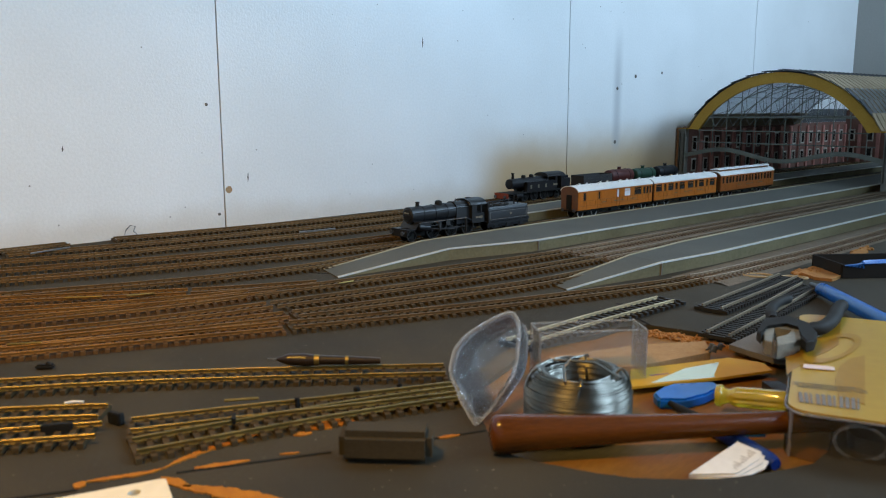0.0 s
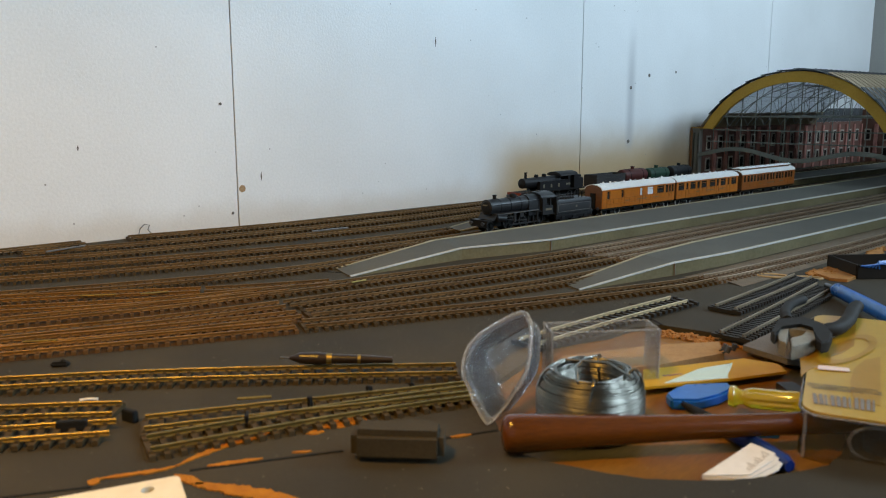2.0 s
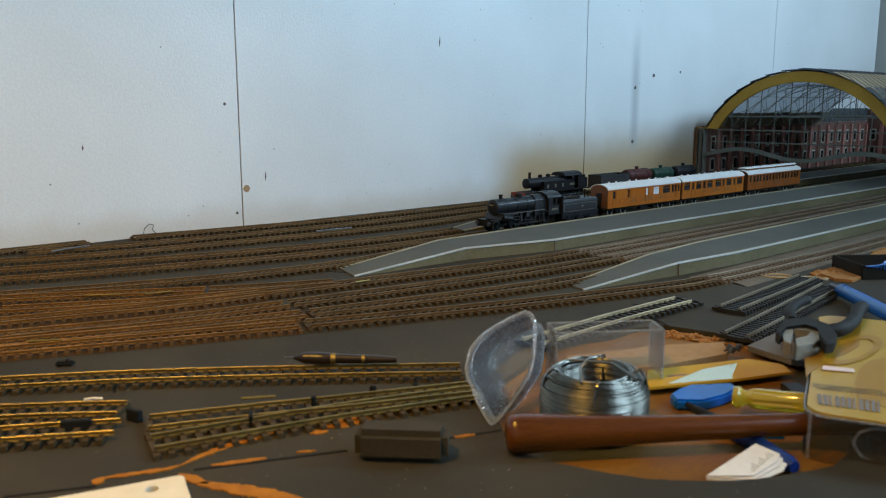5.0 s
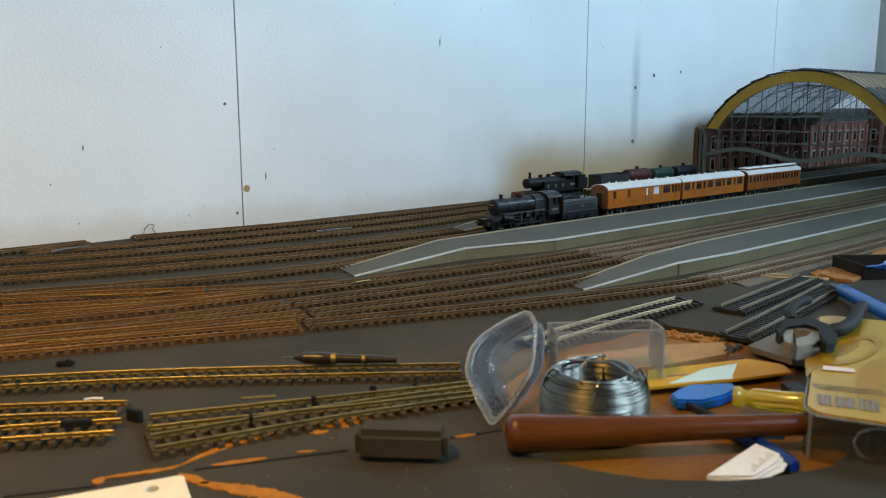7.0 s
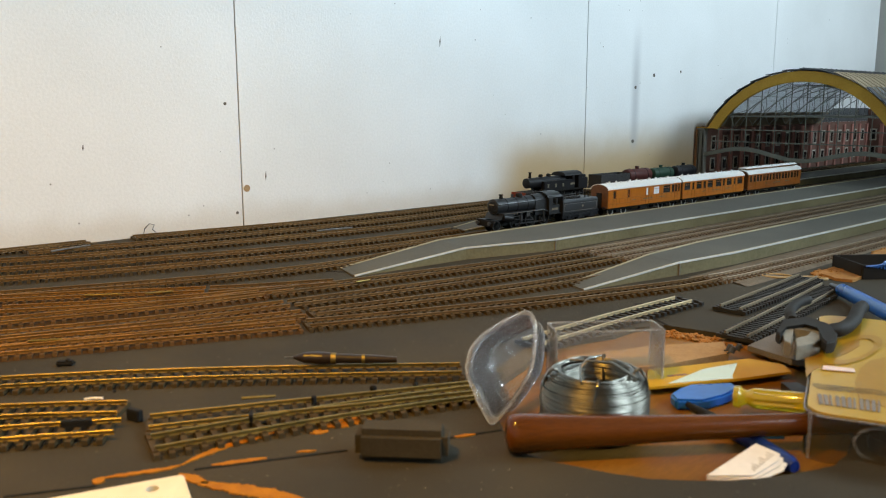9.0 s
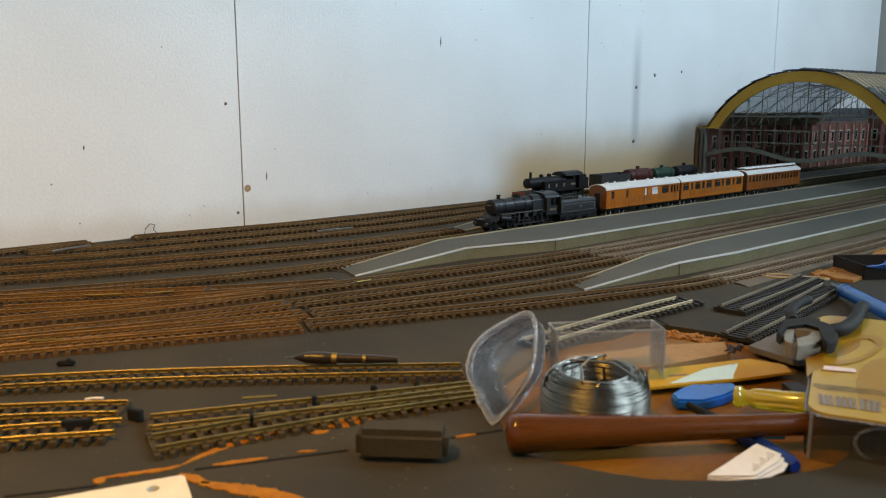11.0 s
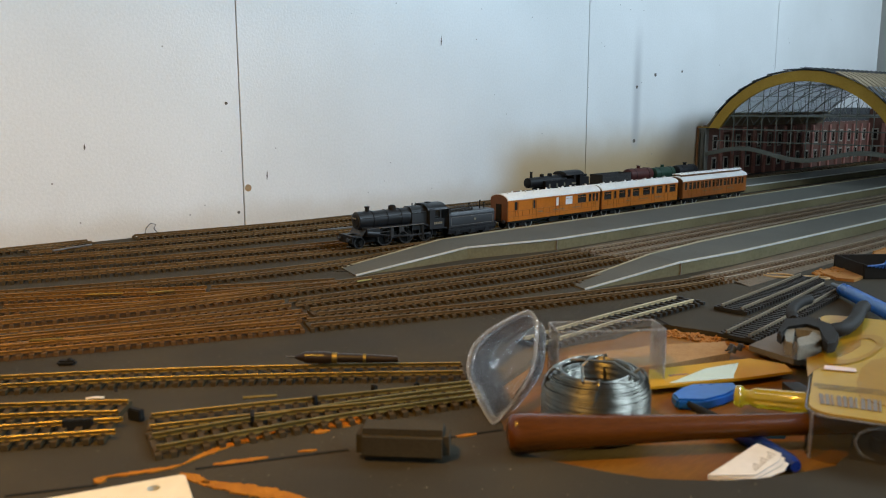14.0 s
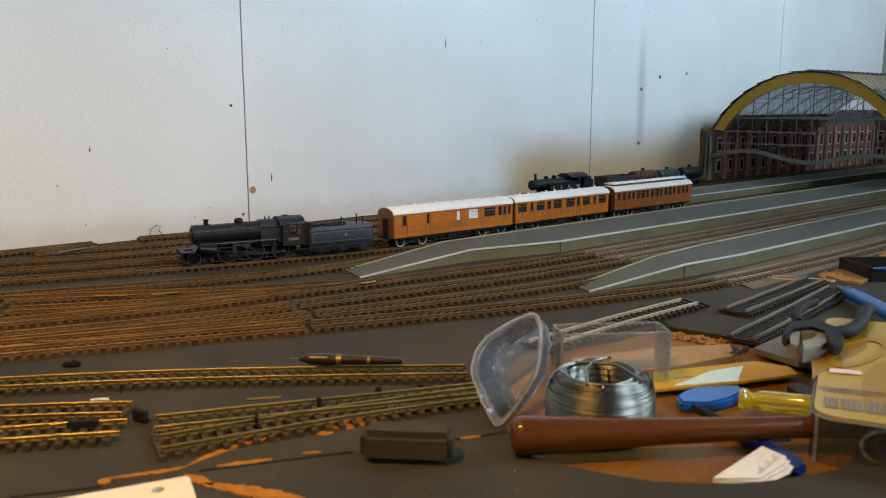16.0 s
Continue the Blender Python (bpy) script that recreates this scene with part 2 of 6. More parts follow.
def wall_material():
    m = mat("white_painted_board", (0.68, 0.68, 0.665), (0.82, 0.82, 0.81), 0.33, fine=260, coarse=4.5, bump=0.45, depth=0.0006)
    n, k = m.node_tree.nodes, m.node_tree.links
    p = n["Principled BSDF"]
    base = p.inputs["Base Color"].links[0].from_socket
    tc = n["Texture Coordinate"]
    sep = n.new("ShaderNodeSeparateXYZ")
    k.new(tc.outputs["Object"], sep.inputs[0])

    def ramp(sock, lo, hi, a=0.0, b=1.0):
        r = n.new("ShaderNodeMapRange")
        r.interpolation_type = "SMOOTHSTEP"
        for key, v in (("From Min", lo), ("From Max", hi), ("To Min", a), ("To Max", b)):
            r.inputs[key].default_value = v
        k.new(sock, r.inputs["Value"])
        return r.outputs[0]

    def times(a, b):
        x = n.new("ShaderNodeMath")
        x.operation = "MULTIPLY"
        k.new(a, x.inputs[0])
        if isinstance(b, float):
            x.inputs[1].default_value = b
        else:
            k.new(b, x.inputs[1])
        return x.outputs[0]

    def blend(base, fac, colour):
        c = n.new("ShaderNodeMix")
        c.data_type = "RGBA"
        k.new(fac, c.inputs["Factor"])
        k.new(base, c.inputs["A"])
        c.inputs["B"].default_value = (*colour, 1)
        return c.outputs["Result"]

    # brown shade painted low on the boards, a browner foot, and a drip stain
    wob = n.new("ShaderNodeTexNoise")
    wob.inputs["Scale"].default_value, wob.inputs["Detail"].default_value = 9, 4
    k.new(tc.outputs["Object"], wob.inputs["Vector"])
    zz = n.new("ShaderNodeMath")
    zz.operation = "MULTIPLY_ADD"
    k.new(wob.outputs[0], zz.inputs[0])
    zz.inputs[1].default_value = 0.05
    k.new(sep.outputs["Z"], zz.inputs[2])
    low_shade = times(times(ramp(zz.outputs[0], 0.07, 0.185, 1.0, 0.0), ramp(sep.outputs["X"], 1.05, 1.18)), ramp(sep.outputs["X"], 1.95, 1.75))
    base = blend(base, times(low_shade, 0.9), (0.44, 0.30, 0.14))
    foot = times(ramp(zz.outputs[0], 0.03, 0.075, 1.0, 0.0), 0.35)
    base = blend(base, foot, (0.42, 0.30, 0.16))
    drip = times(times(ramp(sep.outputs["X"], 1.510, 1.532), ramp(sep.outputs["X"], 1.556, 1.534)), times(ramp(zz.outputs[0], 0.09, 0.13), ramp(zz.outputs[0], 0.42, 0.24)))
    base = blend(base, times(drip, 0.5), (0.33, 0.33, 0.34))
    # old nail pricks and flecks
    vo = n.new("ShaderNodeTexVoronoi")
    vo.inputs["Scale"].default_value = 34
    k.new(tc.outputs["Object"], vo.inputs["Vector"])
    fleck = ramp(vo.outputs["Distance"], 0.025, 0.055, 1.0, 0.0)
    pick = n.new("ShaderNodeTexNoise")
    pick.inputs["Scale"].default_value = 6
    k.new(tc.outputs["Object"], pick.inputs["Vector"])
    base = blend(base, times(fleck, ramp(pick.outputs[0], 0.47, 0.56)), (0.22, 0.20, 0.18))
    k.new(base, p.inputs["Base Color"])
    return m


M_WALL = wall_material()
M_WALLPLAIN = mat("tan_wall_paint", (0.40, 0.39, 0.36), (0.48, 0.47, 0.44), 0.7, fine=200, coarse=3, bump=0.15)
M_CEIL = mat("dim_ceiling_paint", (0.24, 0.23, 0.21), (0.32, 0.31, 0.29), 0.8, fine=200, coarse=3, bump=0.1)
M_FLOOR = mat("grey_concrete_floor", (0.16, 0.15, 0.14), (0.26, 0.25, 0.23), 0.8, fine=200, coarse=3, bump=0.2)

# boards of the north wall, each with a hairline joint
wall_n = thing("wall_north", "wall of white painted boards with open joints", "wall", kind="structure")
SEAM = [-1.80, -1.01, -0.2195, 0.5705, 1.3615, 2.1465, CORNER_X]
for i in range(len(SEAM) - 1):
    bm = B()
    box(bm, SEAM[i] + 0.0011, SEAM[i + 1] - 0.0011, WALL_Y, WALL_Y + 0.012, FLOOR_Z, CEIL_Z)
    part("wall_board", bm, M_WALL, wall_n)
M_GAP = mat("dark_joint", (0.10, 0.085, 0.07), (0.18, 0.16, 0.14), 0.9)
bm = B()
box(bm, -1.8, CORNER_X, WALL_Y + 0.0125, WALL_Y + 0.08, FLOOR_Z, CEIL_Z)
part("wall_backing", bm, M_GAP, wall_n)
bm = B()
box(bm, -1.88, -1.8, -2.6, WALL_Y + 0.08, FLOOR_Z, CEIL_Z)
solid("wall_west", bm, M_WALLPLAIN, "plain painted side wall of the room", "wall", kind="structure")
east = thing("wall_east", "plain painted side wall with a low window", "wall", kind="structure")
EW = (-1.60, -0.60, 1.00, 1.90)
for ext in ((-2.6, EW[0], FLOOR_Z, CEIL_Z), (EW[1], WALL_Y + 0.08, FLOOR_Z, CEIL_Z), (EW[0], EW[1], FLOOR_Z, EW[2]), (EW[0], EW[1], EW[3], CEIL_Z)):
    bm = B()
    box(bm, CORNER_X, CORNER_X + 0.08, *ext)
    part("wall_section", bm, M_WALLPLAIN, east)
south = thing("wall_south", "plain painted wall with a wide window", "wall", kind="structure")
for ext in ((-1.8, 0.4, FLOOR_Z, CEIL_Z), (2.0, CORNER_X, FLOOR_Z, CEIL_Z), (0.4, 2.0, FLOOR_Z, 1.2), (0.4, 2.0, 2.5, CEIL_Z)):
    bm = B()
    box(bm, ext[0], ext[1], -2.6, -2.5, ext[2], ext[3])
    part("wall_section", bm, M_WALLPLAIN, south)
# added blocker out of view, keeps window light off the station end
bm = B()
box(bm, 1.62, CORNER_X - 0.002, -0.06, 0.012, FLOOR_Z + 0.002, 0.64)
solid("wall_partition", bm, M_WALLPLAIN, "added half-height wall out of view that shades the table", "wall", kind="structure")
bm = B()
box(bm, -1.9, CORNER_X + 0.1, -2.62, WALL_Y + 0.1, FLOOR_Z - 0.05, FLOOR_Z)
solid("floor", bm, M_FLOOR, "bare grey concrete floor", "floor", kind="structure")
bm = B()
box(bm, -1.9, CORNER_X + 0.1, -2.62, WALL_Y + 0.1, CEIL_Z, CEIL_Z + 0.05)
solid("ceiling", bm, M_CEIL, "plain dull grey ceiling", "ceiling", kind="structure")

# ---- the baseboard: plywood table, dark painted layer with a torn hole ----
bench = thing("layout_table", "plywood model railway table with dark painted track bed", "table")
bm = B()
box(bm, -1.2, CORNER_X - 0.003, 0.02, WALL_Y - 0.002, -0.022, -0.004)
part("plywood_board", bm, M_PLY, bench, "bare orange plywood")
for lx in (-1.1, 0.6, 2.6):
    for ly in (0.12, 1.0):
        bm = B()
        box(bm, lx, lx + 0.05, ly, ly + 0.05, FLOOR_Z, -0.022)
        part("table_leg", bm, M_PLY, bench)
HOLE = [(0.3245, 0.3293), (0.3086, 0.3027), (0.2960, 0.2850), (0.2917, 0.2677), (0.2945, 0.2540), (0.2986, 0.2437), (0.3060, 0.2260), (0.3158, 0.2093),
        (0.3290, 0.1950), (0.3450, 0.1818), (0.3620, 0.1720), (0.3820, 0.1636), (0.3950, 0.1585), (0.4137, 0.1598), (0.4420, 0.1690), (0.4829, 0.1886), (0.5354, 0.2254),
        (0.5437, 0.2424), (0.5560, 0.2700), (0.5663, 0.2918), (0.5720, 0.3200), (0.5599, 0.3669), (0.5350, 0.3770), (0.5050, 0.3760),
        (0.4749, 0.3850), (0.4350, 0.3900), (0.4000, 0.3700), (0.3600, 0.3560)]


def ragged(pts, step=0.004, amp=0.0007):
    out = []
    for i, (x, y) in enumerate(pts):
        x2, y2 = pts[(i + 1) % len(pts)]
        n = max(1, int(math.hypot(x2 - x, y2 - y) / step))
        for j in range(n):
            a, b = x + (x2 - x) * j / n, y + (y2 - y) * j / n
            out.append((a + amp * noise.noise((a * 400, b * 400, 0)), b + amp * noise.noise((a * 400, b * 400, 7))))
    return out


def sheet_with_hole(outer, hole, z0, z1):
    bm = B()
    loops = []
    for pts in (outer, hole):
        vs = [bm.verts.new((x, y, z1)) for x, y in pts]
        loops.append([bm.edges.new((vs[i], vs[(i + 1) % len(vs)])) for i in range(len(vs))])
    bmesh.ops.triangle_fill(bm, edges=loops[0] + loops[1], use_beauty=True)
    r = bmesh.ops.extrude_face_region(bm, geom=bm.faces[:])
    bmesh.ops.translate(bm, verts=[v for v in r["geom"] if isinstance(v, bmesh.types.BMVert)], vec=(0, 0, z0 - z1))
    return bm


bm = sheet_with_hole([(-1.2, 0.02), (CORNER_X - 0.003, 0.02), (CORNER_X - 0.003, WALL_Y - 0.002), (-1.2, WALL_Y - 0.002)], ragged(HOLE), -0.004, 0.0)
part("track_bed", bm, M_BOARD, bench, "dark grey-brown painted track bed", smooth=False)


# ---- platforms ----
def platform(near, far, name_label, z=0.014, ramp=0.0):
    """near and far: edge lines in x order; the first point of each is the foot of the ramp."""
    p = thing("platform", name_label, "platform")
    for nm, lo, hi, m, za, zb, lb in (("platform_body", 0, 1, M_PLATSIDE, 0, -0.0012, "olive card platform face"), ("platform_top", 0, 1, M_PLATFORM, -0.0012, 0.0, "grey platform surface"),
                                      ("white_edge_line", -0.012, 0.022, M_WHITELINE, -0.0012, 0.0004, "white painted edge line"), ("cream_edge", 0.022, 0.055, M_PLATEDGE, -0.001, 0.0003, ""), ("back_edge", 0.93, 1.01, M_PLATEDGE, -0.001, 0.0004, "")):
        bm = B()
        rows = []
        for i, (a, b) in enumerate(zip(near, far)):
            top = 0.0015 if i == 0 else z
            q = [Vector((a[0] + (b[0] - a[0]) * s, a[1] + (b[1] - a[1]) * s, 0)) for s in (lo, hi)]
            bot = 0 if nm == "platform_body" else top + za
            rows.append([bm.verts.new((v.x, v.y, zz)) for v, zz in ((q[0], bot), (q[1], bot), (q[1], top + zb), (q[0], top + zb))])
        for r, s in zip(rows, rows[1:]):
            for j in range(4):
                bm.faces.new((r[j], r[(j + 1) % 4], s[(j + 1) % 4], s[j]))
        bm.faces.new(rows[0])
        bm.faces.new(rows[-1][::-1])
        part(nm, bm, m, p, lb, smooth=False)
    return p


plat_a = platform([(0.4808, 0.6902), (0.6346, 0.6851), (0.7575, 0.6560), (1.1837, 0.6500), (2.75, 0.6500)], [(0.4931, 0.7356), (0.6475, 0.7502), (0.7700, 0.7530), (1.1837, 0.7540), (2.75, 0.7540)],
                  "long grey card platform with white edge and ramp")
plat_b = platform([(0.6088, 0.4900), (0.7403, 0.4700), (0.8400, 0.4620), (1.1300, 0.4600), (2.75, 0.4600)], [(0.6169, 0.5167), (0.7550, 0.5200), (0.8724, 0.5300), (1.2000, 0.5330), (2.75, 0.5330)],
                  "grey card platform with sloping ramp end")
plat_c = platform([(0.7800, 0.8460), (0.9300, 0.8400), (1.2000, 0.8450), (1.8000, 0.8450), (2.75, 0.8450)], [(0.7900, 0.8800), (0.9450, 0.9000), (1.2000, 0.9250), (1.8000, 0.9300), (2.75, 0.9300)],
                  "narrow grey platform behind the running line")


# ---- track ----
def smooth_line(pts, step):
    """Points at even steps along a curve through pts, with headings."""
    P = [Vector((x, y, 0)) for x, y in pts]
    if len(P) == 2:
        P = [P[0], (P[0] + P[1]) / 2, P[1]]
    Q = [2 * P[0] - P[1]] + P + [2 * P[-1] - P[-2]]
    dense = []
    for i in range(1, len(Q) - 2):
        a, b, c, d = Q[i - 1:i + 3]
        for j in range(24):
            t = j / 24
            dense.append(0.5 * ((2 * b) + (c - a) * t + (2 * a - 5 * b + 4 * c - d) * t * t + (3 * b - a - 3 * c + d) * t ** 3))
    dense.append(P[-1])
    out, need = [], 0.0
    for a, b in zip(dense, dense[1:]):
        L = (b - a).length
        while need <= L and L > 0:
            q = a + (b - a) * (need / L)
            out.append((q, math.atan2(b.y - a.y, b.x - a.x)))
            need += step
        need -= L
    return out


def sleeper_mesh(material, name, half=0.0150):
    bm = B()
    box(bm, -0.0016, 0.0016, -half, half, 0, 0.0029)
    for y in (-0.00866, 0.00866):
        box(bm, -0.0011, 0.0011, y - 0.0021, y + 0.0021, 0.0029, 0.0038)
    return mesh_of(name, bm, material, False)


SLEEP_BROWN = sleeper_mesh(M_SLEEPER, "sleeper")
SLEEP_RUST = sleeper_mesh(M_SLEEPER_RUST, "sleeper")
SLEEP_BLACK = sleeper_mesh(M_SLEEPER_BLACK, "sleeper")
PROFILE = [(-0.0010, 0.0), (0.0010, 0.0), (0.0009, 0.0004), (0.0004, 0.0007), (0.0004, 0.0017), (0.0007, 0.0020), (0.0007, 0.0025), (0.0004, 0.0028), (-0.0004, 0.0028), (-0.0007, 0.0025), (-0.0007, 0.0020), (-0.0004, 0.0017), (-0.0004, 0.0007), (-0.0009, 0.0004)]


def rail_bm(line, off, z0):
    bm = B()
    rings = []
    for q, a in line:
        s = Vector((-math.sin(a), math.cos(a), 0))
        rings.append([bm.verts.new(q + s * (off + u) + Vector((0, 0, z0 + v))) for u, v in PROFILE])
    n = len(PROFILE)
    for r, t in zip(rings, rings[1:]):
        for j in range(n):
            bm.faces.new((r[j], r[(j + 1) % n], t[(j + 1) % n], t[j]))
    bm.faces.new(rings[0][::-1])
    bm.faces.new(rings[-1])
    return bm


LATER = []


def track(pts, label, rail=M_RAIL, black=False, single=False, z=0.0, group="fixed running tracks", pitch=0.0080, name="railway_track", pale=False, rust=False, lo=-9.0, hi=9.0):
    """Two rails on sleepers along the stretch of a line from x = lo to hi; single: each sleeper an object of its own."""
    t = thing(name, label, "railway track", group)
    fine_line = [(q, a) for q, a in smooth_line(pts, 0.01 if hi > 8 and lo < -8 else 0.004) if lo <= q.x <= hi]
    for off in (-0.00866, 0.00866):
        part("rail", rail_bm(fine_line, off, z + 0.0030), M_RAIL_RUST if rust else rail, t)
    spots = [(q, a) for q, a in smooth_line(pts, pitch) if lo + 0.002 <= q.x <= hi - 0.002]
    if rust:
        bm = B()
        rows = []
        for q, a in fine_line:
            n = Vector((-math.sin(a), math.cos(a), 0))
            rows.append([bm.verts.new(q + n * (w + 0.0016 * noise.noise((q.x * 160, q.y * 160, w * 900))) + Vector((0, 0, h + z))) for w, h in ((-0.0155, 0.0002), (-0.0105, 0.0011), (0, 0.0014), (0.0105, 0.0011), (0.0155, 0.0002))])
        for p, q in zip(rows, rows[1:]):
            for k in range(4):
                bm.faces.new((p[k], q[k], q[k + 1], p[k + 1]))
        part("rust_dust", bm, M_RUSTDUST, t, "rust dust lying between the sleepers", smooth=False)["kind"] = "stuff"
    if single:
        LATER.append((t, spots, SLEEP_BLACK if black else SLEEP_RUST if rust else SLEEP_BROWN, z))
    else:
        bm = B()
        for i, (q, a) in enumerate(spots):
            c, s = math.cos(a), math.sin(a)
            for x0, x1, y0, y1, z0, z1 in ((-0.0016, 0.0016, -0.015, 0.015, 0, 0.0030), (-0.0010, 0.0010, -0.0108, -0.0066, 0.0029, 0.0040), (-0.0010, 0.0010, 0.0066, 0.0108, 0.0029, 0.0040)):
                vs = [bm.verts.new((q.x + c * x - s * y, q.y + s * x + c * y, z + zz)) for zz in (z0, z1) for x, y in ((x0, y0), (x1, y0), (x1, y1), (x0, y1))]
                for f in ((4, 5, 6, 7), (0, 1, 5, 4), (1, 2, 6, 5), (2, 3, 7, 6), (3, 0, 4, 7)):
                    bm.faces.new([vs[k] for k in f])
        ob = part("sleeper_run", bm, M_SLEEPER_PALE if pale else M_SLEEPER_RUST if rust else (M_SLEEPER_BLACK if black else M_SLEEPER), t, smooth=False)
        ob["kind"] = "stuff"
    return t


def worn_track(pts, x, **kw):
    """A line whose far length is brown and whose near length, up to x, is rusted orange."""
    track(pts, RUSTED, rust=True, hi=x, **kw)
    track(pts, RUST, lo=x + 0.001, **kw)


RUSTED = "orange-rusted track on stained sleepers, fixed to the board"
PALE = "pale ballasted track between the platforms"
M_RAIL_BALLAST = mat("dull_brown_rail", (0.20, 0.14, 0.085), (0.34, 0.26, 0.17), 0.4, 0.6, fine=500, coarse=30, bump=0.2)
M_SLEEPER_PALE = mat("dusty_sleeper", (0.075, 0.055, 0.038), (0.15, 0.115, 0.08), 0.8, fine=500, coarse=60, bump=0.3, island=0.3)
RUST = "rust-brown track on dark sleepers, fixed to the board"
# running line of the train
LINE = [(-0.75, 1.30), (-0.2, 1.05), (0.2, 0.902), (0.3507, 0.856), (0.4714, 0.826), (0.6, 0.803), (0.72, 0.7965), (0.9, 0.7955), (1.5, 0.7955), (2.7, 0.7955)]
LINE = [p for p in LINE if p[1] < 1.06]
track(LINE, RUST)
track([(-0.2, 0.975), (0.0, 0.90), (0.1802, 0.8285), (0.3218, 0.7788), (0.4042, 0.7577), (0.50, 0.747), (0.60, 0.757), (0.70, 0.778)], RUST)
track([(-0.1, 1.07), (0.2094, 0.958), (0.3759, 0.905), (0.4711, 0.881), (0.5781, 0.860), (0.713, 0.850), (0.775, 0.852)], RUST)
track([(0.10, 1.055), (0.2229, 1.014), (0.3150, 0.985), (0.4082, 0.968), (0.6322, 0.938), (0.7812, 0.931), (1.1, 0.955), (1.7, 0.962), (2.7, 0.962)], RUST)
track([(0.26, 1.052), (0.4263, 1.020), (0.6699, 0.995), (0.8356, 0.993), (1.2, 1.008), (1.8, 1.012), (2.7, 1.012)], RUST)
track([(0.40, 1.086), (0.614, 1.058), (0.8196, 1.048), (1.2, 1.062), (1.76, 1.066)], RUST)
track([(0.02, 1.086), (0.345, 1.086)], "short loose end of rusty track against the wall", name="loose_track", group="")
FAN_1 = [(0.1726, 0.8095), (0.2357, 0.7745), (0.3004, 0.7358), (0.3592, 0.7030), (0.4133, 0.6785), (0.4441, 0.6651)]
FAN_2 = [(0.1619, 0.7632), (0.2219, 0.7315), (0.2854, 0.7005), (0.3478, 0.6811), (0.3945, 0.6683)]
# tracks in front of the long platform
worn_track([(-0.15, 0.80), (0.0, 0.765), (0.1571, 0.722), (0.2799, 0.685), (0.3591, 0.672), (0.4548, 0.655), (0.5019, 0.648), (0.6434, 0.6255), (0.7314, 0.6165), (0.758, 0.6142)], 0.365)
track([(0.762, 0.6140), (0.8266, 0.6100), (1.1, 0.608), (2.7, 0.608)], PALE, rail=M_RAIL_BALLAST, pale=True)
worn_track([(-0.15, 0.745), (0.0, 0.715), (0.1451, 0.676), (0.2584, 0.640), (0.4188, 0.6091), (0.5961, 0.579), (0.7344, 0.5665), (0.758, 0.5652)], 0.360)
track([(0.762, 0.5650), (0.8788, 0.5615), (1.2, 0.561), (2.7, 0.561)], PALE, rail=M_RAIL_BALLAST, pale=True)
worn_track([(0.0, 0.690), (0.1354, 0.652), (0.26, 0.607), (0.3903, 0.5700), (0.5479, 0.5330), (0.6222, 0.522), (0.70, 0.518)], 0.354)
worn_track([(-0.1, 0.705), (0.0, 0.680), (0.1354, 0.630), (0.2411, 0.588), (0.3694, 0.538), (0.5037, 0.4887), (0.6100, 0.4570), (0.6904, 0.4350), (0.737, 0.4290)], 0.333, single=True)
track([(0.741, 0.4285), (0.7725, 0.4246), (0.8834, 0.4186), (1.0137, 0.4135), (1.3, 0.413), (2.7, 0.413)], PALE, rail=M_RAIL_BALLAST, pale=True)
# fan of worn turnouts at the throat of the yard
worn_track(FAN_1, 0.330, z=0.0004)
track(FAN_2, RUSTED, rust=True, z=0.0007)
# foreground lines
track([(-0.05, 0.645), (0.05, 0.594), (0.1161, 0.5556), (0.188, 0.5094), (0.2605, 0.4556), (0.3560, 0.3800)], "tarnished brass-coloured track on the bare board", rail=M_RAIL_BRASS, single=True)
# ---- rolling stock ----
M_TYRE = mat("worn_steel_tyre", (0.08, 0.08, 0.08), (0.18, 0.175, 0.17), 0.35, 0.9)


def disc(bm, x, y, z, r, w, seg=24):
    rod(bm, (x, y - w / 2, z), (x, y + w / 2, z), r, seg=seg)


def wheelset(parent, x, r, name, spokes=0, back=0.0072, bright=True):
    """An axle with two wheels; turns about its axle."""
    bm = B()
    for s in (-1, 1):
        y = s * back
        disc(bm, 0, y - s * 0.001, 0, r * 1.09, 0.0007)
        if spokes:
            for k in range(spokes):
                a = 2 * math.pi * k / spokes
                rod(bm, (0, y, 0), (r * 0.9 * math.cos(a), y, r * 0.9 * math.sin(a)), r * 0.05, seg=5)
            disc(bm, 0, y, 0, r * 0.22, 0.0026, 12)
            box(bm, r * 0.1, r * 0.6, y - 0.0012, y + 0.0012, -r * 0.55, r * 0.55)
        else:
            disc(bm, 0, y, 0, r * 0.8, 0.0015)
            disc(bm, 0, y + s * 0.0008, 0, r * 0.25, 0.0015, 12)
    rod(bm, (0, -back, 0), (0, back, 0), r * 0.12, seg=8)
    ob = new(name, mesh_of(name, bm, M_BLACKDULL))
    ob.parent = parent
    ob.location = (x, 0, r)
    ob["radius"], ob["axle_x"] = r, x
    for s in (-1, 1):
        bm = B()
        n = 32
        ring = [[bm.verts.new((rr * math.cos(2 * math.pi * k / n), s * (back + yy), rr * math.sin(2 * math.pi * k / n))) for k in range(n)] for rr, yy in ((r, -0.001), (r, 0.0012), (r * 0.87, 0.0013), (r * 0.87, -0.001))]
        for i in range(4):
            for k in range(n):
                bm.faces.new((ring[i][k], ring[i][(k + 1) % n], ring[(i + 1) % 4][(k + 1) % n], ring[(i + 1) % 4][k]))
        part("tyre", bm, M_WHEELRIM if bright else M_TYRE, ob, "bright steel tyre" if bright else "")
    return ob


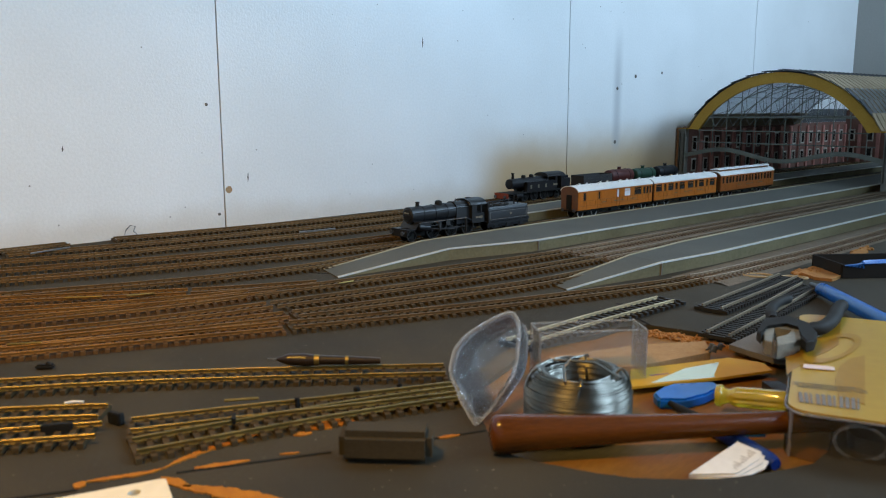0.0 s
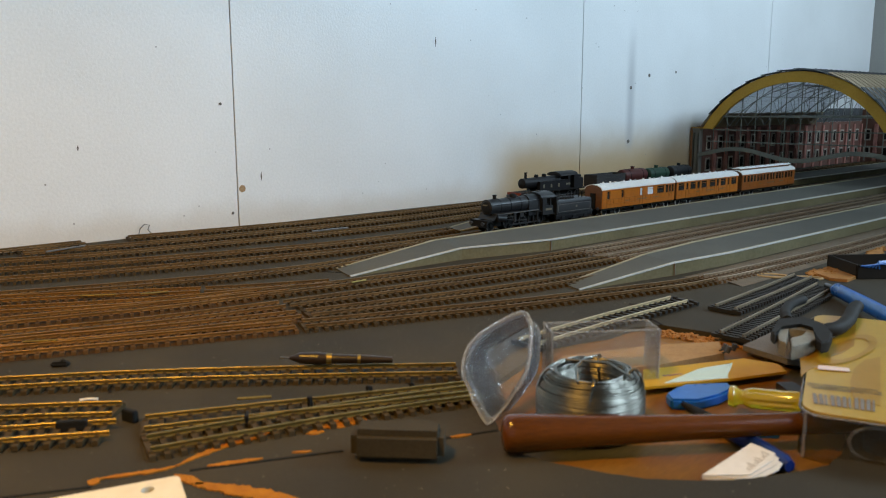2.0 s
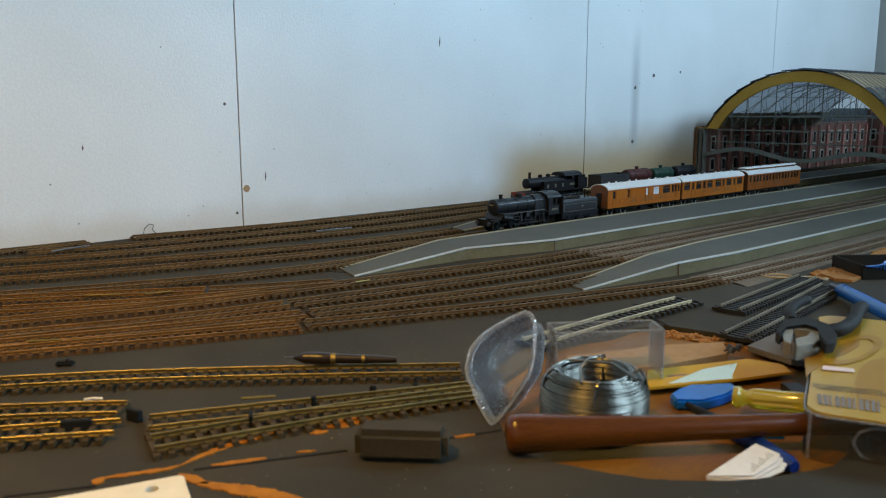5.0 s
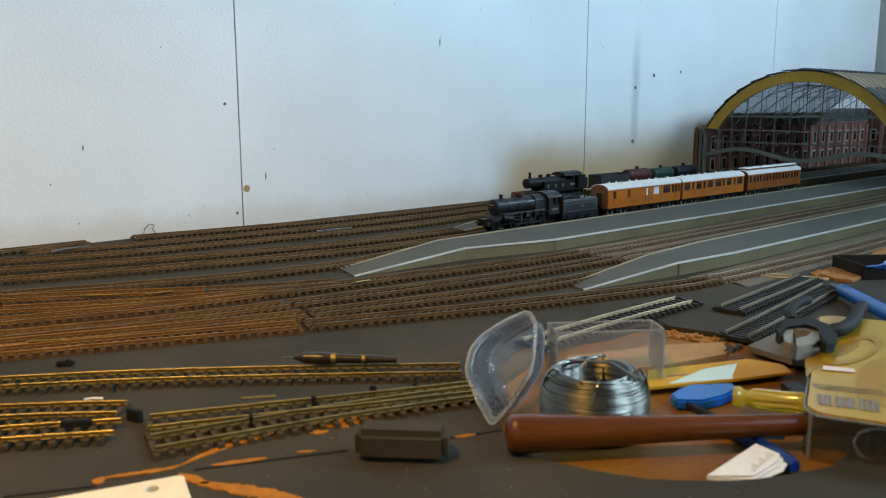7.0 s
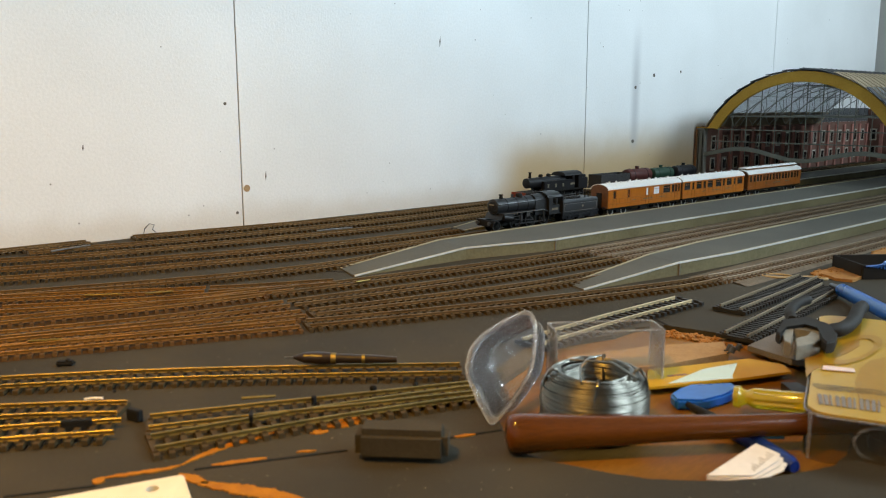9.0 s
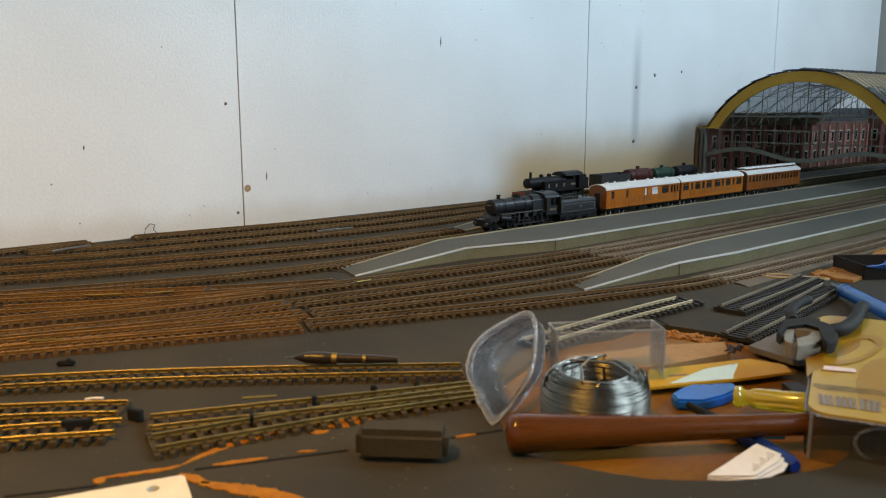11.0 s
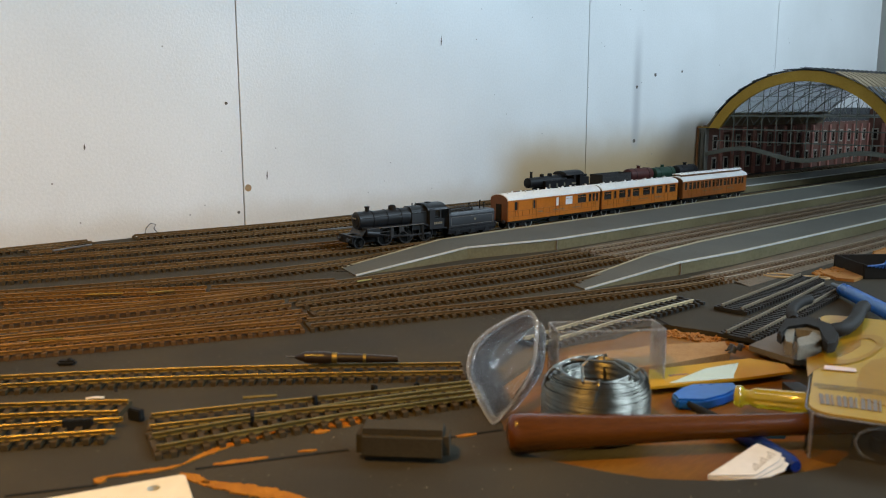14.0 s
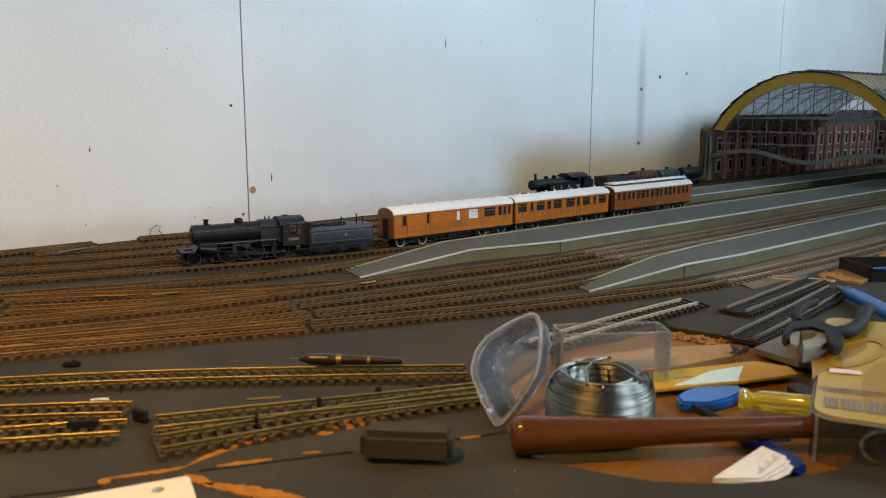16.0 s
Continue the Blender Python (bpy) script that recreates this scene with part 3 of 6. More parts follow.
def lathe(bm, profile, x_axis=True, seg=28, centre=(0, 0, 0)):
    """A solid of revolution about the x axis from (x, r) rows."""
    rings = [[bm.verts.new((centre[0] + x, centre[1] + r * math.cos(2 * math.pi * k / seg), centre[2] + r * math.sin(2 * math.pi * k / seg))) for k in range(seg)] for x, r in profile]
    for a, b in zip(rings, rings[1:]):
        for k in range(seg):
            bm.faces.new((a[k], a[(k + 1) % seg], b[(k + 1) % seg], b[k]))
    bm.faces.new(rings[0][::-1])
    bm.faces.new(rings[-1])


def chimney(bm, x, z, r, top):
    rod(bm, (x, 0, z), (x, 0, top - 0.0012), r * 1.0, r * 0.85, 18)
    rod(bm, (x, 0, top - 0.0014), (x, 0, top), r * 1.15, r * 1.1, 18)
    rod(bm, (x, 0, z - 0.001), (x, 0, z + 0.0012), r * 1.5, r * 1.0, 18)


def buffers(parent, x, sx, z=0.0125):
    for s in (-1, 1):
        bm = B()
        rod(bm, (x, s * 0.0113, z), (x + sx * 0.0035, s * 0.0113, z), 0.0013, seg=10)
        rod(bm, (x + sx * 0.0035, s * 0.0113, z), (x + sx * 0.0045, s * 0.0113, z), 0.0027, seg=14)
        part("buffer", bm, M_STEELDARK, parent)


# grey of the tender lining and of the painted lit plate edge
M_PLATE = mat("grey_lining_and_lit_edge", (0.12, 0.12, 0.12), (0.22, 0.21, 0.20), 0.6)
M_BAR = mat("faded_cream_lettering", (0.13, 0.115, 0.085), (0.23, 0.205, 0.15), 0.6)
M_LOCOGREY = mat("dusty_black_paint", (0.0030, 0.0034, 0.0044), (0.0095, 0.0104, 0.0130), 0.47, fine=350, coarse=45, bump=0.15)


def steam_locomotive():
    t = thing("steam_locomotive", "weathered black six-coupled tender engine running on the track", "locomotive")
    bm = B()
    lathe(bm, [(-0.0560, 0.0090), (-0.0555, 0.0106), (-0.0360, 0.0106), (-0.0358, 0.0101), (-0.0100, 0.0106), (0.0180, 0.0112), (0.0182, 0.0116)], centre=(0, 0, 0.0330))
    part("boiler", bm, M_LOCOGREY, t, "tapered black boiler")
    bm = B()
    for x in (-0.0358, -0.016, 0.004):
        rod(bm, (x - 0.0004, 0, 0.033), (x + 0.0004, 0, 0.033), 0.0111 + max(0, x + 0.01) * 0.03, seg=28)
    part("boiler_band", bm, M_BLACK, t)
    bm = B()
    pr = [(-0.0118, 0.016), (-0.0118, 0.036), (-0.0105, 0.0415), (-0.0060, 0.0448), (0, 0.0456), (0.0060, 0.0448), (0.0105, 0.0415), (0.0118, 0.036), (0.0118, 0.016)]
    prism(bm, pr, 0.0180, 0.0415, "x")
    part("firebox", bm, M_LOCOGREY, t, "square-shouldered firebox")
    bm = B()
    lathe(bm, [(-0.0575, 0.0020), (-0.0570, 0.0075), (-0.0558, 0.0085)], centre=(0, 0, 0.033))
    rod(bm, (-0.0588, 0, 0.033), (-0.0570, 0, 0.033), 0.0008)
    part("smokebox_door", bm, M_BLACK, t)
    bm = B()
    box(bm, -0.0583, -0.0578, -0.0045, 0.0045, 0.0352, 0.0368)
    part("number_bar", bm, M_BAR, t, "faded plate")
    bm = B()
    chimney(bm, -0.040, 0.0425, 0.0028, 0.0492)
    part("chimney", bm, M_BLACKDULL, t)
    bm = B()
    rod(bm, (-0.004, 0, 0.0425), (-0.004, 0, 0.0470), 0.0052, 0.0048, 20)
    ball(bm, (-0.004, 0, 0.0468), 0.0048, sz=0.45)
    part("dome", bm, M_BLACKDULL, t)
    for x in (0.026, 0.031):
        bm = B()
        rod(bm, (x, 0, 0.0452), (x, 0, 0.0490), 0.0010, 0.0008, 8)
        part("safety_valve", bm, M_STEELDARK, t)
    # running plate, raised over the cylinders
    bm = B()
    pts = [(-0.0690, 0.0165), (-0.0560, 0.0165), (-0.0500, 0.0245), (0.0330, 0.0245), (0.0400, 0.0215), (0.0690, 0.0160), (0.0690, 0.0150), (0.0395, 0.0200), (0.0325, 0.0233), (-0.0505, 0.0233), (-0.0565, 0.0153), (-0.0690, 0.0153)]
    prism(bm, [(a, b) for a, b in pts], -0.0162, 0.0162, "y")
    part("running_plate", bm, M_LOCOGREY, t)
    bm = B()
    box(bm, -0.0705, -0.0688, -0.0162, 0.0162, 0.0075, 0.0170, 0.0003)
    part("buffer_beam", bm, M_BLACK, t)
    buffers(t, -0.0705, -1)
    bm = B()
    box(bm, -0.066, 0.060, -0.0055, 0.0055, 0.006, 0.0165)
    box(bm, -0.052, -0.038, -0.0075, 0.0075, 0.012, 0.026)
    part("frame", bm, M_BLACKDULL, t)
    for s in (-1, 1):
        bm = B()
        rod(bm, (-0.0500, s * 0.0140, 0.0190), (-0.0330, s * 0.0140, 0.0165), 0.0044, seg=16)
        box(bm, -0.0510, -0.0320, s * 0.0140 - 0.0036, s * 0.0140 + 0.0036, 0.0175, 0.0240, 0.0005)
        part("cylinder", bm, M_LOCOGREY, t)
        bm = B()
        rod(bm, (-0.033, s * 0.0140, 0.0160), (-0.014, s * 0.0140, 0.0130), 0.0006, seg=6)
        box(bm, -0.031, -0.012, s * 0.0140 - 0.0008, s * 0.0140 + 0.0008, 0.0180, 0.0188)
        box(bm, -0.015, -0.012, s * 0.0140 - 0.0010, s * 0.0140 + 0.0010, 0.0105, 0.0235)
        box(bm, -0.0155, -0.0105, s * 0.0135 - 0.0006, s * 0.0135 + 0.0006, 0.0130, 0.0245)
        part("slide_bar", bm, M_STEELDARK, t)
        bm = B()
        rod(bm, (-0.012, s * 0.0142, 0.0128), (0.0115, s * 0.0142, 0.0110), 0.0008, seg=6)
        rod(bm, (0.000, s * 0.0145, 0.0205), (0.0115, s * 0.0145, 0.0110), 0.0006, seg=6)
        box(bm, -0.003, 0.004, s * 0.0142 - 0.0007, s * 0.0142 + 0.0007, 0.0165, 0.0235)
        part("valve_gear", bm, M_STEELDARK, t)
        bm = B()
        tube(bm, [(-0.0555, s * 0.0112, 0.0360), (-0.050, s * 0.0118, 0.0370), (0.038, s * 0.0135, 0.0385)], 0.0004, 6)
        part("handrail", bm, M_STEELDARK, t)
        # light along the plate edge, put on as a paler strip
        bm = B()
        box(bm, -0.0500, 0.0330, s * 0.0163 - 0.0002, s * 0.0163 + 0.0002, 0.0235, 0.0243)
        part("running_plate_edge", bm, M_PLATE, t, "plate edge painted pale as if lit")
        bm = B()
        box(bm, 0.030, 0.033, s * 0.0160 - 0.0005, s * 0.0160 + 0.0005, 0.0060, 0.0235)
        part("sand_pipe", bm, M_BLACKDULL, t)
    for i, x in enumerate((-0.0200, 0.0115, 0.0410)):
        w = wheelset(t, x, 0.0108, "driving_wheelset", 15, bright=False)
    wheelset(t, -0.0560, 0.0072, "leading_wheelset", 9, bright=False)
    for s in (-1, 1):
        bm = B()
        box(bm, -0.0215, 0.0425, s * 0.0108 - 0.0005, s * 0.0108 + 0.0005, 0.0108 - 0.0009, 0.0108 + 0.0009)
        for x in (-0.0200, 0.0115, 0.0410):
            disc(bm, x, s * 0.0108, 0.0108, 0.0018, 0.0014, 12)
        c = part("coupling_rod", bm, M_STEELDARK, t, "oiled steel rod")
        c["radius"], c["crank"] = 0.0108, 0.0042
    # cab
    cab = part("cab", (lambda b: (box(b, 0.0415, 0.0425, -0.0165, 0.0165, 0.016, 0.040), [box(b, 0.0415, 0.0500, s * 0.0165 - 0.0005, s * 0.0165 + 0.0005, 0.0155, 0.0420) for s in (-1, 1)],
                                 [box(b, 0.0500, 0.0640, s * 0.0165 - 0.0005, s * 0.0165 + 0.0005, 0.0155, 0.0285) for s in (-1, 1)], [box(b, 0.0570, 0.0595, s * 0.0165 - 0.0005, s * 0.0165 + 0.0005, 0.0285, 0.0415) for s in (-1, 1)], b)[-1])(B()), M_LOCOGREY, t, "black cab with open side windows")
    bm = B()
    arc = [(0.0172 * math.cos(a) * 1.0, 0.0400 + 0.0080 * math.sin(a)) for a in (math.pi * k / 12 for k in range(13))]
    prism(bm, arc + [(y * 0.95, z - 0.0011) for y, z in arc[::-1]], 0.0385, 0.0680, "x")
    part("cab_roof", bm, M_LOCOGREY, cab)
    bm = B()
    box(bm, 0.046, 0.053, -0.003, 0.003, 0.0478, 0.0490, 0.0005)
    part("roof_vent", bm, M_LOCOGREY, cab)
    for s in (-1, 1):
        bm = B()
        for k in range(5):
            box(bm, 0.0480 + k * 0.0026, 0.0499 + k * 0.0026, s * 0.01715 - 0.0002, s * 0.01715 + 0.0002, 0.0215, 0.0245)
        part("number_bar", bm, M_BAR, cab, "faded cream number")
    bm = B()
    box(bm, 0.044, 0.060, -0.012, 0.012, 0.015, 0.030)
    part("backhead", bm, M_BLACKDULL, cab)
    return t


M_COAL = mat("coal", (0.008, 0.008, 0.008), (0.03, 0.03, 0.03), 0.5, fine=900, coarse=300, bump=0.8, depth=0.001)


def tender():
    t = thing("tender", "weathered black coal tender coupled behind the engine", "tender")
    bm = B()
    side = [(-0.0160, 0.0125), (-0.0160, 0.0295), (-0.0140, 0.0335), (0.0140, 0.0335), (0.0160, 0.0295), (0.0160, 0.0125)]
    prism(bm, side, -0.0370, 0.0370, "x")
    part("tank", bm, M_LOCOGREY, t, "flat-sided black tank")
    bm = B()
    for s in (-1, 1):
        box(bm, -0.0372, 0.0372, s * 0.0161 - 0.0003, s * 0.0161 + 0.0003, 0.0286, 0.0292)
        box(bm, -0.0372, 0.0372, s * 0.0161 - 0.0003, s * 0.0161 + 0.0003, 0.0135, 0.0141)
        box(bm, -0.0385, 0.0385, s * 0.0150 - 0.0006, s * 0.0150 + 0.0006, 0.0062, 0.0118)
    part("beading", bm, M_BLACK, t)
    for s in (-1, 1):
        bm = B()
        box(bm, -0.0385, 0.0385, s * 0.0157 - 0.0007, s * 0.0157 + 0.0007, 0.0095, 0.0122)
        for x in (-0.024, 0, 0.024):
            box(bm, x - 0.0035, x + 0.0035, s * 0.0160 - 0.0008, s * 0.0160 + 0.0008, 0.0040, 0.0098, 0.0003)
            rod(bm, (x - 0.007, s * 0.0165, 0.0052), (x + 0.007, s * 0.0165, 0.0052), 0.0007, seg=6)
        part("side_frame", bm, M_LOCOGREY, t)
        bm = B()
        for z in (0.0163, 0.0272):
            box(bm, -0.0340, 0.0340, s * 0.0162 - 0.0002, s * 0.0162 + 0.0002, z - 0.0002, z + 0.0002)
        for x in (-0.0340, 0.0340):
            box(bm, x - 0.0002, x + 0.0002, s * 0.0162 - 0.0002, s * 0.0162 + 0.0002, 0.0163, 0.0272)
        part("lining", bm, M_PLATE, t, "thin faded grey lining")
        bm = B()
        rod(bm, (0.004, s * 0.0162, 0.0226), (0.004, s * 0.0166, 0.0226), 0.0017, seg=14)
        part("emblem", bm, M_BAR, t, "small round crest")
    bm = B()
    for k in range(70):
        ball(bm, (random.uniform(-0.030, 0.010), random.uniform(-0.010, 0.010), 0.0335 + random.uniform(0, 0.0022)), random.uniform(0.0010, 0.0022), 1, 0.9, 0.8, 5, 4)
    part("coal_load", bm, M_COAL, t, "heap of black coal")
    for x, hh in ((0.004, 0.0415), (0.022, 0.0440), (0.029, 0.0405)):
        bm = B()
        rod(bm, (x, -0.004, 0.0330), (x, -0.004, hh), 0.0009, 0.0008, 8)
        rod(bm, (x, -0.004, hh), (x, -0.004, hh + 0.0010), 0.0014, seg=8)
        part("filler", bm, M_BLACKDULL, t)
    bm = B()
    rod(bm, (-0.034, 0.006, 0.0375), (0.028, 0.008, 0.0385), 0.0006, seg=6)
    rod(bm, (-0.034, -0.008, 0.0365), (0.015, -0.007, 0.0375), 0.0006, seg=6)
    part("fire_iron", bm, M_STEELDARK, t)
    bm = B()
    box(bm, -0.0372, -0.0340, -0.0150, 0.0150, 0.0300, 0.0395, 0.0004)
    part("front_plate", bm, M_LOCOGREY, t)
    for x in (-0.024, 0, 0.024):
        wheelset(t, x, 0.0084, "tender_wheelset", 12, bright=False)
    buffers(t, 0.0380, 1)
    for o in t.children:
        if "wheelset" not in o.name and o.type == "MESH":
            for v in o.data.vertices:
                v.co.x *= 1.08
    bm = B()
    rod(bm, (-0.0385, 0, 0.0095), (-0.046, 0, 0.0095), 0.0016, seg=8)
    rod(bm, (0.0385, 0, 0.0085), (0.060, 0, 0.0085), 0.0010, seg=8)
    part("drawbar", bm, M_BLACKDULL, t)
    return t


def coach(L, label, windows, doors, clerestory=False, blanks=(), teak=M_TEAK):
    """windows: (start, end) from the leading end; doors: their centres; blanks: whitened panes."""
    t = thing("railway_coach", label, "coach", "coaches of the train")
    x0 = -L / 2
    zb, zw0, zw1, zt = 0.0125, 0.0270, 0.0388, 0.0415
    # the body is built of pillars and rails round real window openings
    for s in (-1, 1):
        bm = B()
        y0, y1 = sorted((s * 0.0170, s * 0.0158))
        box(bm, x0, -x0, y0, y1, zb, zw0)
        box(bm, x0, -x0, y0, y1, zw1, zt)
        cuts = sorted(windows)
        a = 0.0
        for w0, w1 in cuts + [(L, L)]:
            if w0 - a > 0.0002:
                box(bm, x0 + a, x0 + w0, y0, y1, zw0, zw1)
            a = w1
        part("side_panel", bm, teak, t, "varnished teak side")
        bm = B()
        for z in (0.0262, 0.0395, 0.0185):
            box(bm, x0 + 0.0005, -x0 - 0.0005, s * 0.0171 - 0.0002, s * 0.0171 + 0.0002, z - 0.0003, z + 0.0003)
        for d in doors:
            for e in (-0.0042, 0.0042):
                box(bm, x0 + d + e - 0.0002, x0 + d + e + 0.0002, s * 0.01715 - 0.0002, s * 0.01715 + 0.0002, zb + 0.001, zw1 + 0.001)
        n = int(L / 0.0135)
        for k in range(1, n):
            box(bm, x0 + k * L / n - 0.0002, x0 + k * L / n + 0.0002, s * 0.01712 - 0.0002, s * 0.01712 + 0.0002, 0.0186, 0.0262)
        part("beading", bm, M_TEAKBEAD, t, "thin darker beading strips")
        for d in doors:
            bm = B()
            box(bm, x0 + d + 0.0028, x0 + d + 0.0036, s * 0.0175 - 0.0003, s * 0.0175 + 0.0003, 0.0235, 0.0255)
            part("door_handle", bm, M_RAIL_BRASS, t)
        for d0, d1 in ((0.3, 0.36), (0.46, 0.6), (0.68, 0.78)):
            bm = B()
            n = int((d1 - d0) * L / 0.0022)
            for k in range(n):
                xx = x0 + d0 * L + k * 0.0022
                box(bm, xx, xx + 0.0014, s * 0.0173 - 0.0001, s * 0.0173 + 0.0001, 0.0208, 0.0224)
            part("lettering_bar", bm, M_BAR, t, "small faded gilt lettering")
        for w0, w1 in windows:
            bm = B()
            q = sorted((s * 0.0162, s * 0.0165))
            box(bm, x0 + w0 - 0.0003, x0 + w1 + 0.0003, q[0], q[1], zw0 - 0.0003, zw1 + 0.0003)
            white = (w0, w1) in blanks
            pane = part("window_pane", bm, M_PANEWHITE if white else M_PANE, t, "whitened pane" if white else "")
            if w1 - w0 > 0.008:
                bm = B()
                q = sorted((s * 0.0166, s * 0.0170))
                box(bm, x0 + w0, x0 + w1, q[0], q[1], zw1 - 0.0034, zw1 - 0.0029)
                part("glazing_bar", bm, teak, pane)
    for e in (-1, 1):
        bm = B()
        arc = [(0.0165 * math.cos(a), 0.0414 + 0.0072 * math.sin(a)) for a in (math.pi * k / 10 for k in range(11))]
        xa, xb = sorted((e * (L / 2 - 0.0012), e * (L / 2 + 0.0012)))
        prism(bm, [(0.0160, zb)] + arc + [(-0.0160, zb)], xa, xb, "x")
        for q in (-0.010, -0.004, 0.004, 0.010):
            box(bm, xa if e < 0 else xb - 0.0004, (xa + 0.0004) if e < 0 else xb + 0.0004, q - 0.0003, q + 0.0003, 0.014, 0.040)
        part("end_wall", bm, M_TEAKDARK, t, "dark panelled end")
        bm = B()
        xa, xb = sorted((e * (L / 2 + 0.001), e * (L / 2 + 0.0028)))
        box(bm, xa, xb, -0.005, 0.005, 0.013, 0.036, 0.0004)
        part("gangway", bm, M_BLACKDULL, t)
        buffers(t, e * (L / 2), e)
    bm = B()
    arc = [(0.0174 * math.cos(a), 0.0415 + 0.0082 * math.sin(a)) for a in (math.pi * k / 16 for k in range(17))]
    prism(bm, arc + [(y * 0.96, z - 0.0009) for y, z in arc[::-1]], x0 - 0.0016, -x0 + 0.0016, "x")
    roof = part("roof", bm, M_ROOF, t, "white rounded roof")
    top = 0.0496
    if clerestory:
        bm = B()
        box(bm, x0 + 0.008, -x0 - 0.008, -0.0082, 0.0082, 0.0475, 0.0520)
        part("clerestory_wall", bm, M_TEAKDARK, roof, "teak clerestory sides")
        bm = B()
        arc = [(0.0094 * math.cos(a), 0.0518 + 0.0024 * math.sin(a)) for a in (math.pi * k / 10 for k in range(11))]
        prism(bm, arc, x0 + 0.004, -x0 - 0.004, "x")
        part("clerestory_roof", bm, M_ROOF, roof)
        top = 0.0540
    n = 11
    for k in range(n):
        for q in ((-0.0045, 0.0045) if not clerestory else (-0.006,)):
            if (k * 7 + (q > 0)) % 3 == 1 and not clerestory:
                continue
            bm = B()
            rod(bm, (x0 + (k + 0.6) * L / n, q, top - 0.0014), (x0 + (k + 0.6) * L / n, q, top + 0.0019), 0.0018, 0.0014, 8)
            part("roof_vent", bm, M_ROOF, roof)
    bm = B()
    box(bm, x0 + 0.001, -x0 - 0.001, -0.0150, 0.0150, 0.0095, 0.0124)
    part("underframe", bm, M_BLACKDULL, t, "black underframe")
    for s in (-1, 1):
        bm = B()
        tube(bm, [(-0.045, s * 0.0135, 0.0095), (-0.026, s * 0.0135, 0.0050), (0.026, s * 0.0135, 0.0050), (0.045, s * 0.0135, 0.0095)], 0.0006, 6)
        box(bm, -0.012, 0.008, s * 0.0115 - 0.0025, s * 0.0115 + 0.0025, 0.0042, 0.0095, 0.0004)
        part("truss_rod", bm, M_BLACKDULL, t)
    for bx in (x0 + 0.031, -x0 - 0.031):
        for s in (-1, 1):
            bm = B()
            box(bm, bx - 0.0235, bx + 0.0235, s * 0.0122 - 0.0007, s * 0.0122 + 0.0007, 0.0082, 0.0096, 0.0003)
            for q in (-0.017, 0.017):
                box(bm, bx + q - 0.0024, bx + q + 0.0024, s * 0.0122 - 0.0008, s * 0.0122 + 0.0008, 0.0066, 0.0095, 0.0003)
            box(bm, bx - 0.006, bx + 0.006, s * 0.0122 - 0.0010, s * 0.0122 + 0.0010, 0.0040, 0.0075, 0.0003)
            part("bogie_frame", bm, M_BLACKDULL, t)
        for q in (-0.017, 0.017):
            wheelset(t, bx + q, 0.0066, "coach_wheelset", 0, back=0.0092, bright=True)
    return t


C1 = coach(0.198, "varnished teak brake coach with white roof and few windows", [(0.0124, 0.0184), (0.0500, 0.0545), (0.0988, 0.1046), (0.1195, 0.1356), (0.1468, 0.1667), (0.1720, 0.1784), (0.1812, 0.1868), (0.1900, 0.1950)],
           (0.0154, 0.0522, 0.1017, 0.1840), blanks=((0.0988, 0.1046), (0.1195, 0.1356)))
C2 = coach(0.203, "varnished teak passenger coach with white roof and large windows", [(0.0047, 0.0226), (0.0294, 0.0351), (0.0420, 0.0585), (0.0645, 0.0717), (0.0778, 0.0950), (0.1050, 0.1240), (0.1292, 0.1356), (0.1422, 0.1593), (0.1674, 0.1728), (0.1795, 0.1974)], (0.0322, 0.0681, 0.1324, 0.1701))
# the third coach carries its shade in the side colour
C3 = coach(0.210, "teak coach, shade painted into its red-brown sides, with a white raised clerestory roof", [(0.006 + k * 0.01247, 0.006 + k * 0.01247 + (0.0088 if k % 3 else 0.0066)) for k in range(16)], [0.006 + k * 0.0204 + 0.0165 for k in range(0, 10, 2)], clerestory=True, teak=M_TEAKSHADED)
V = [(steam_locomotive(), -0.179), (tender(), -0.0655), (C1, 0.099), (C2, 0.3065), (C3, 0.530)]


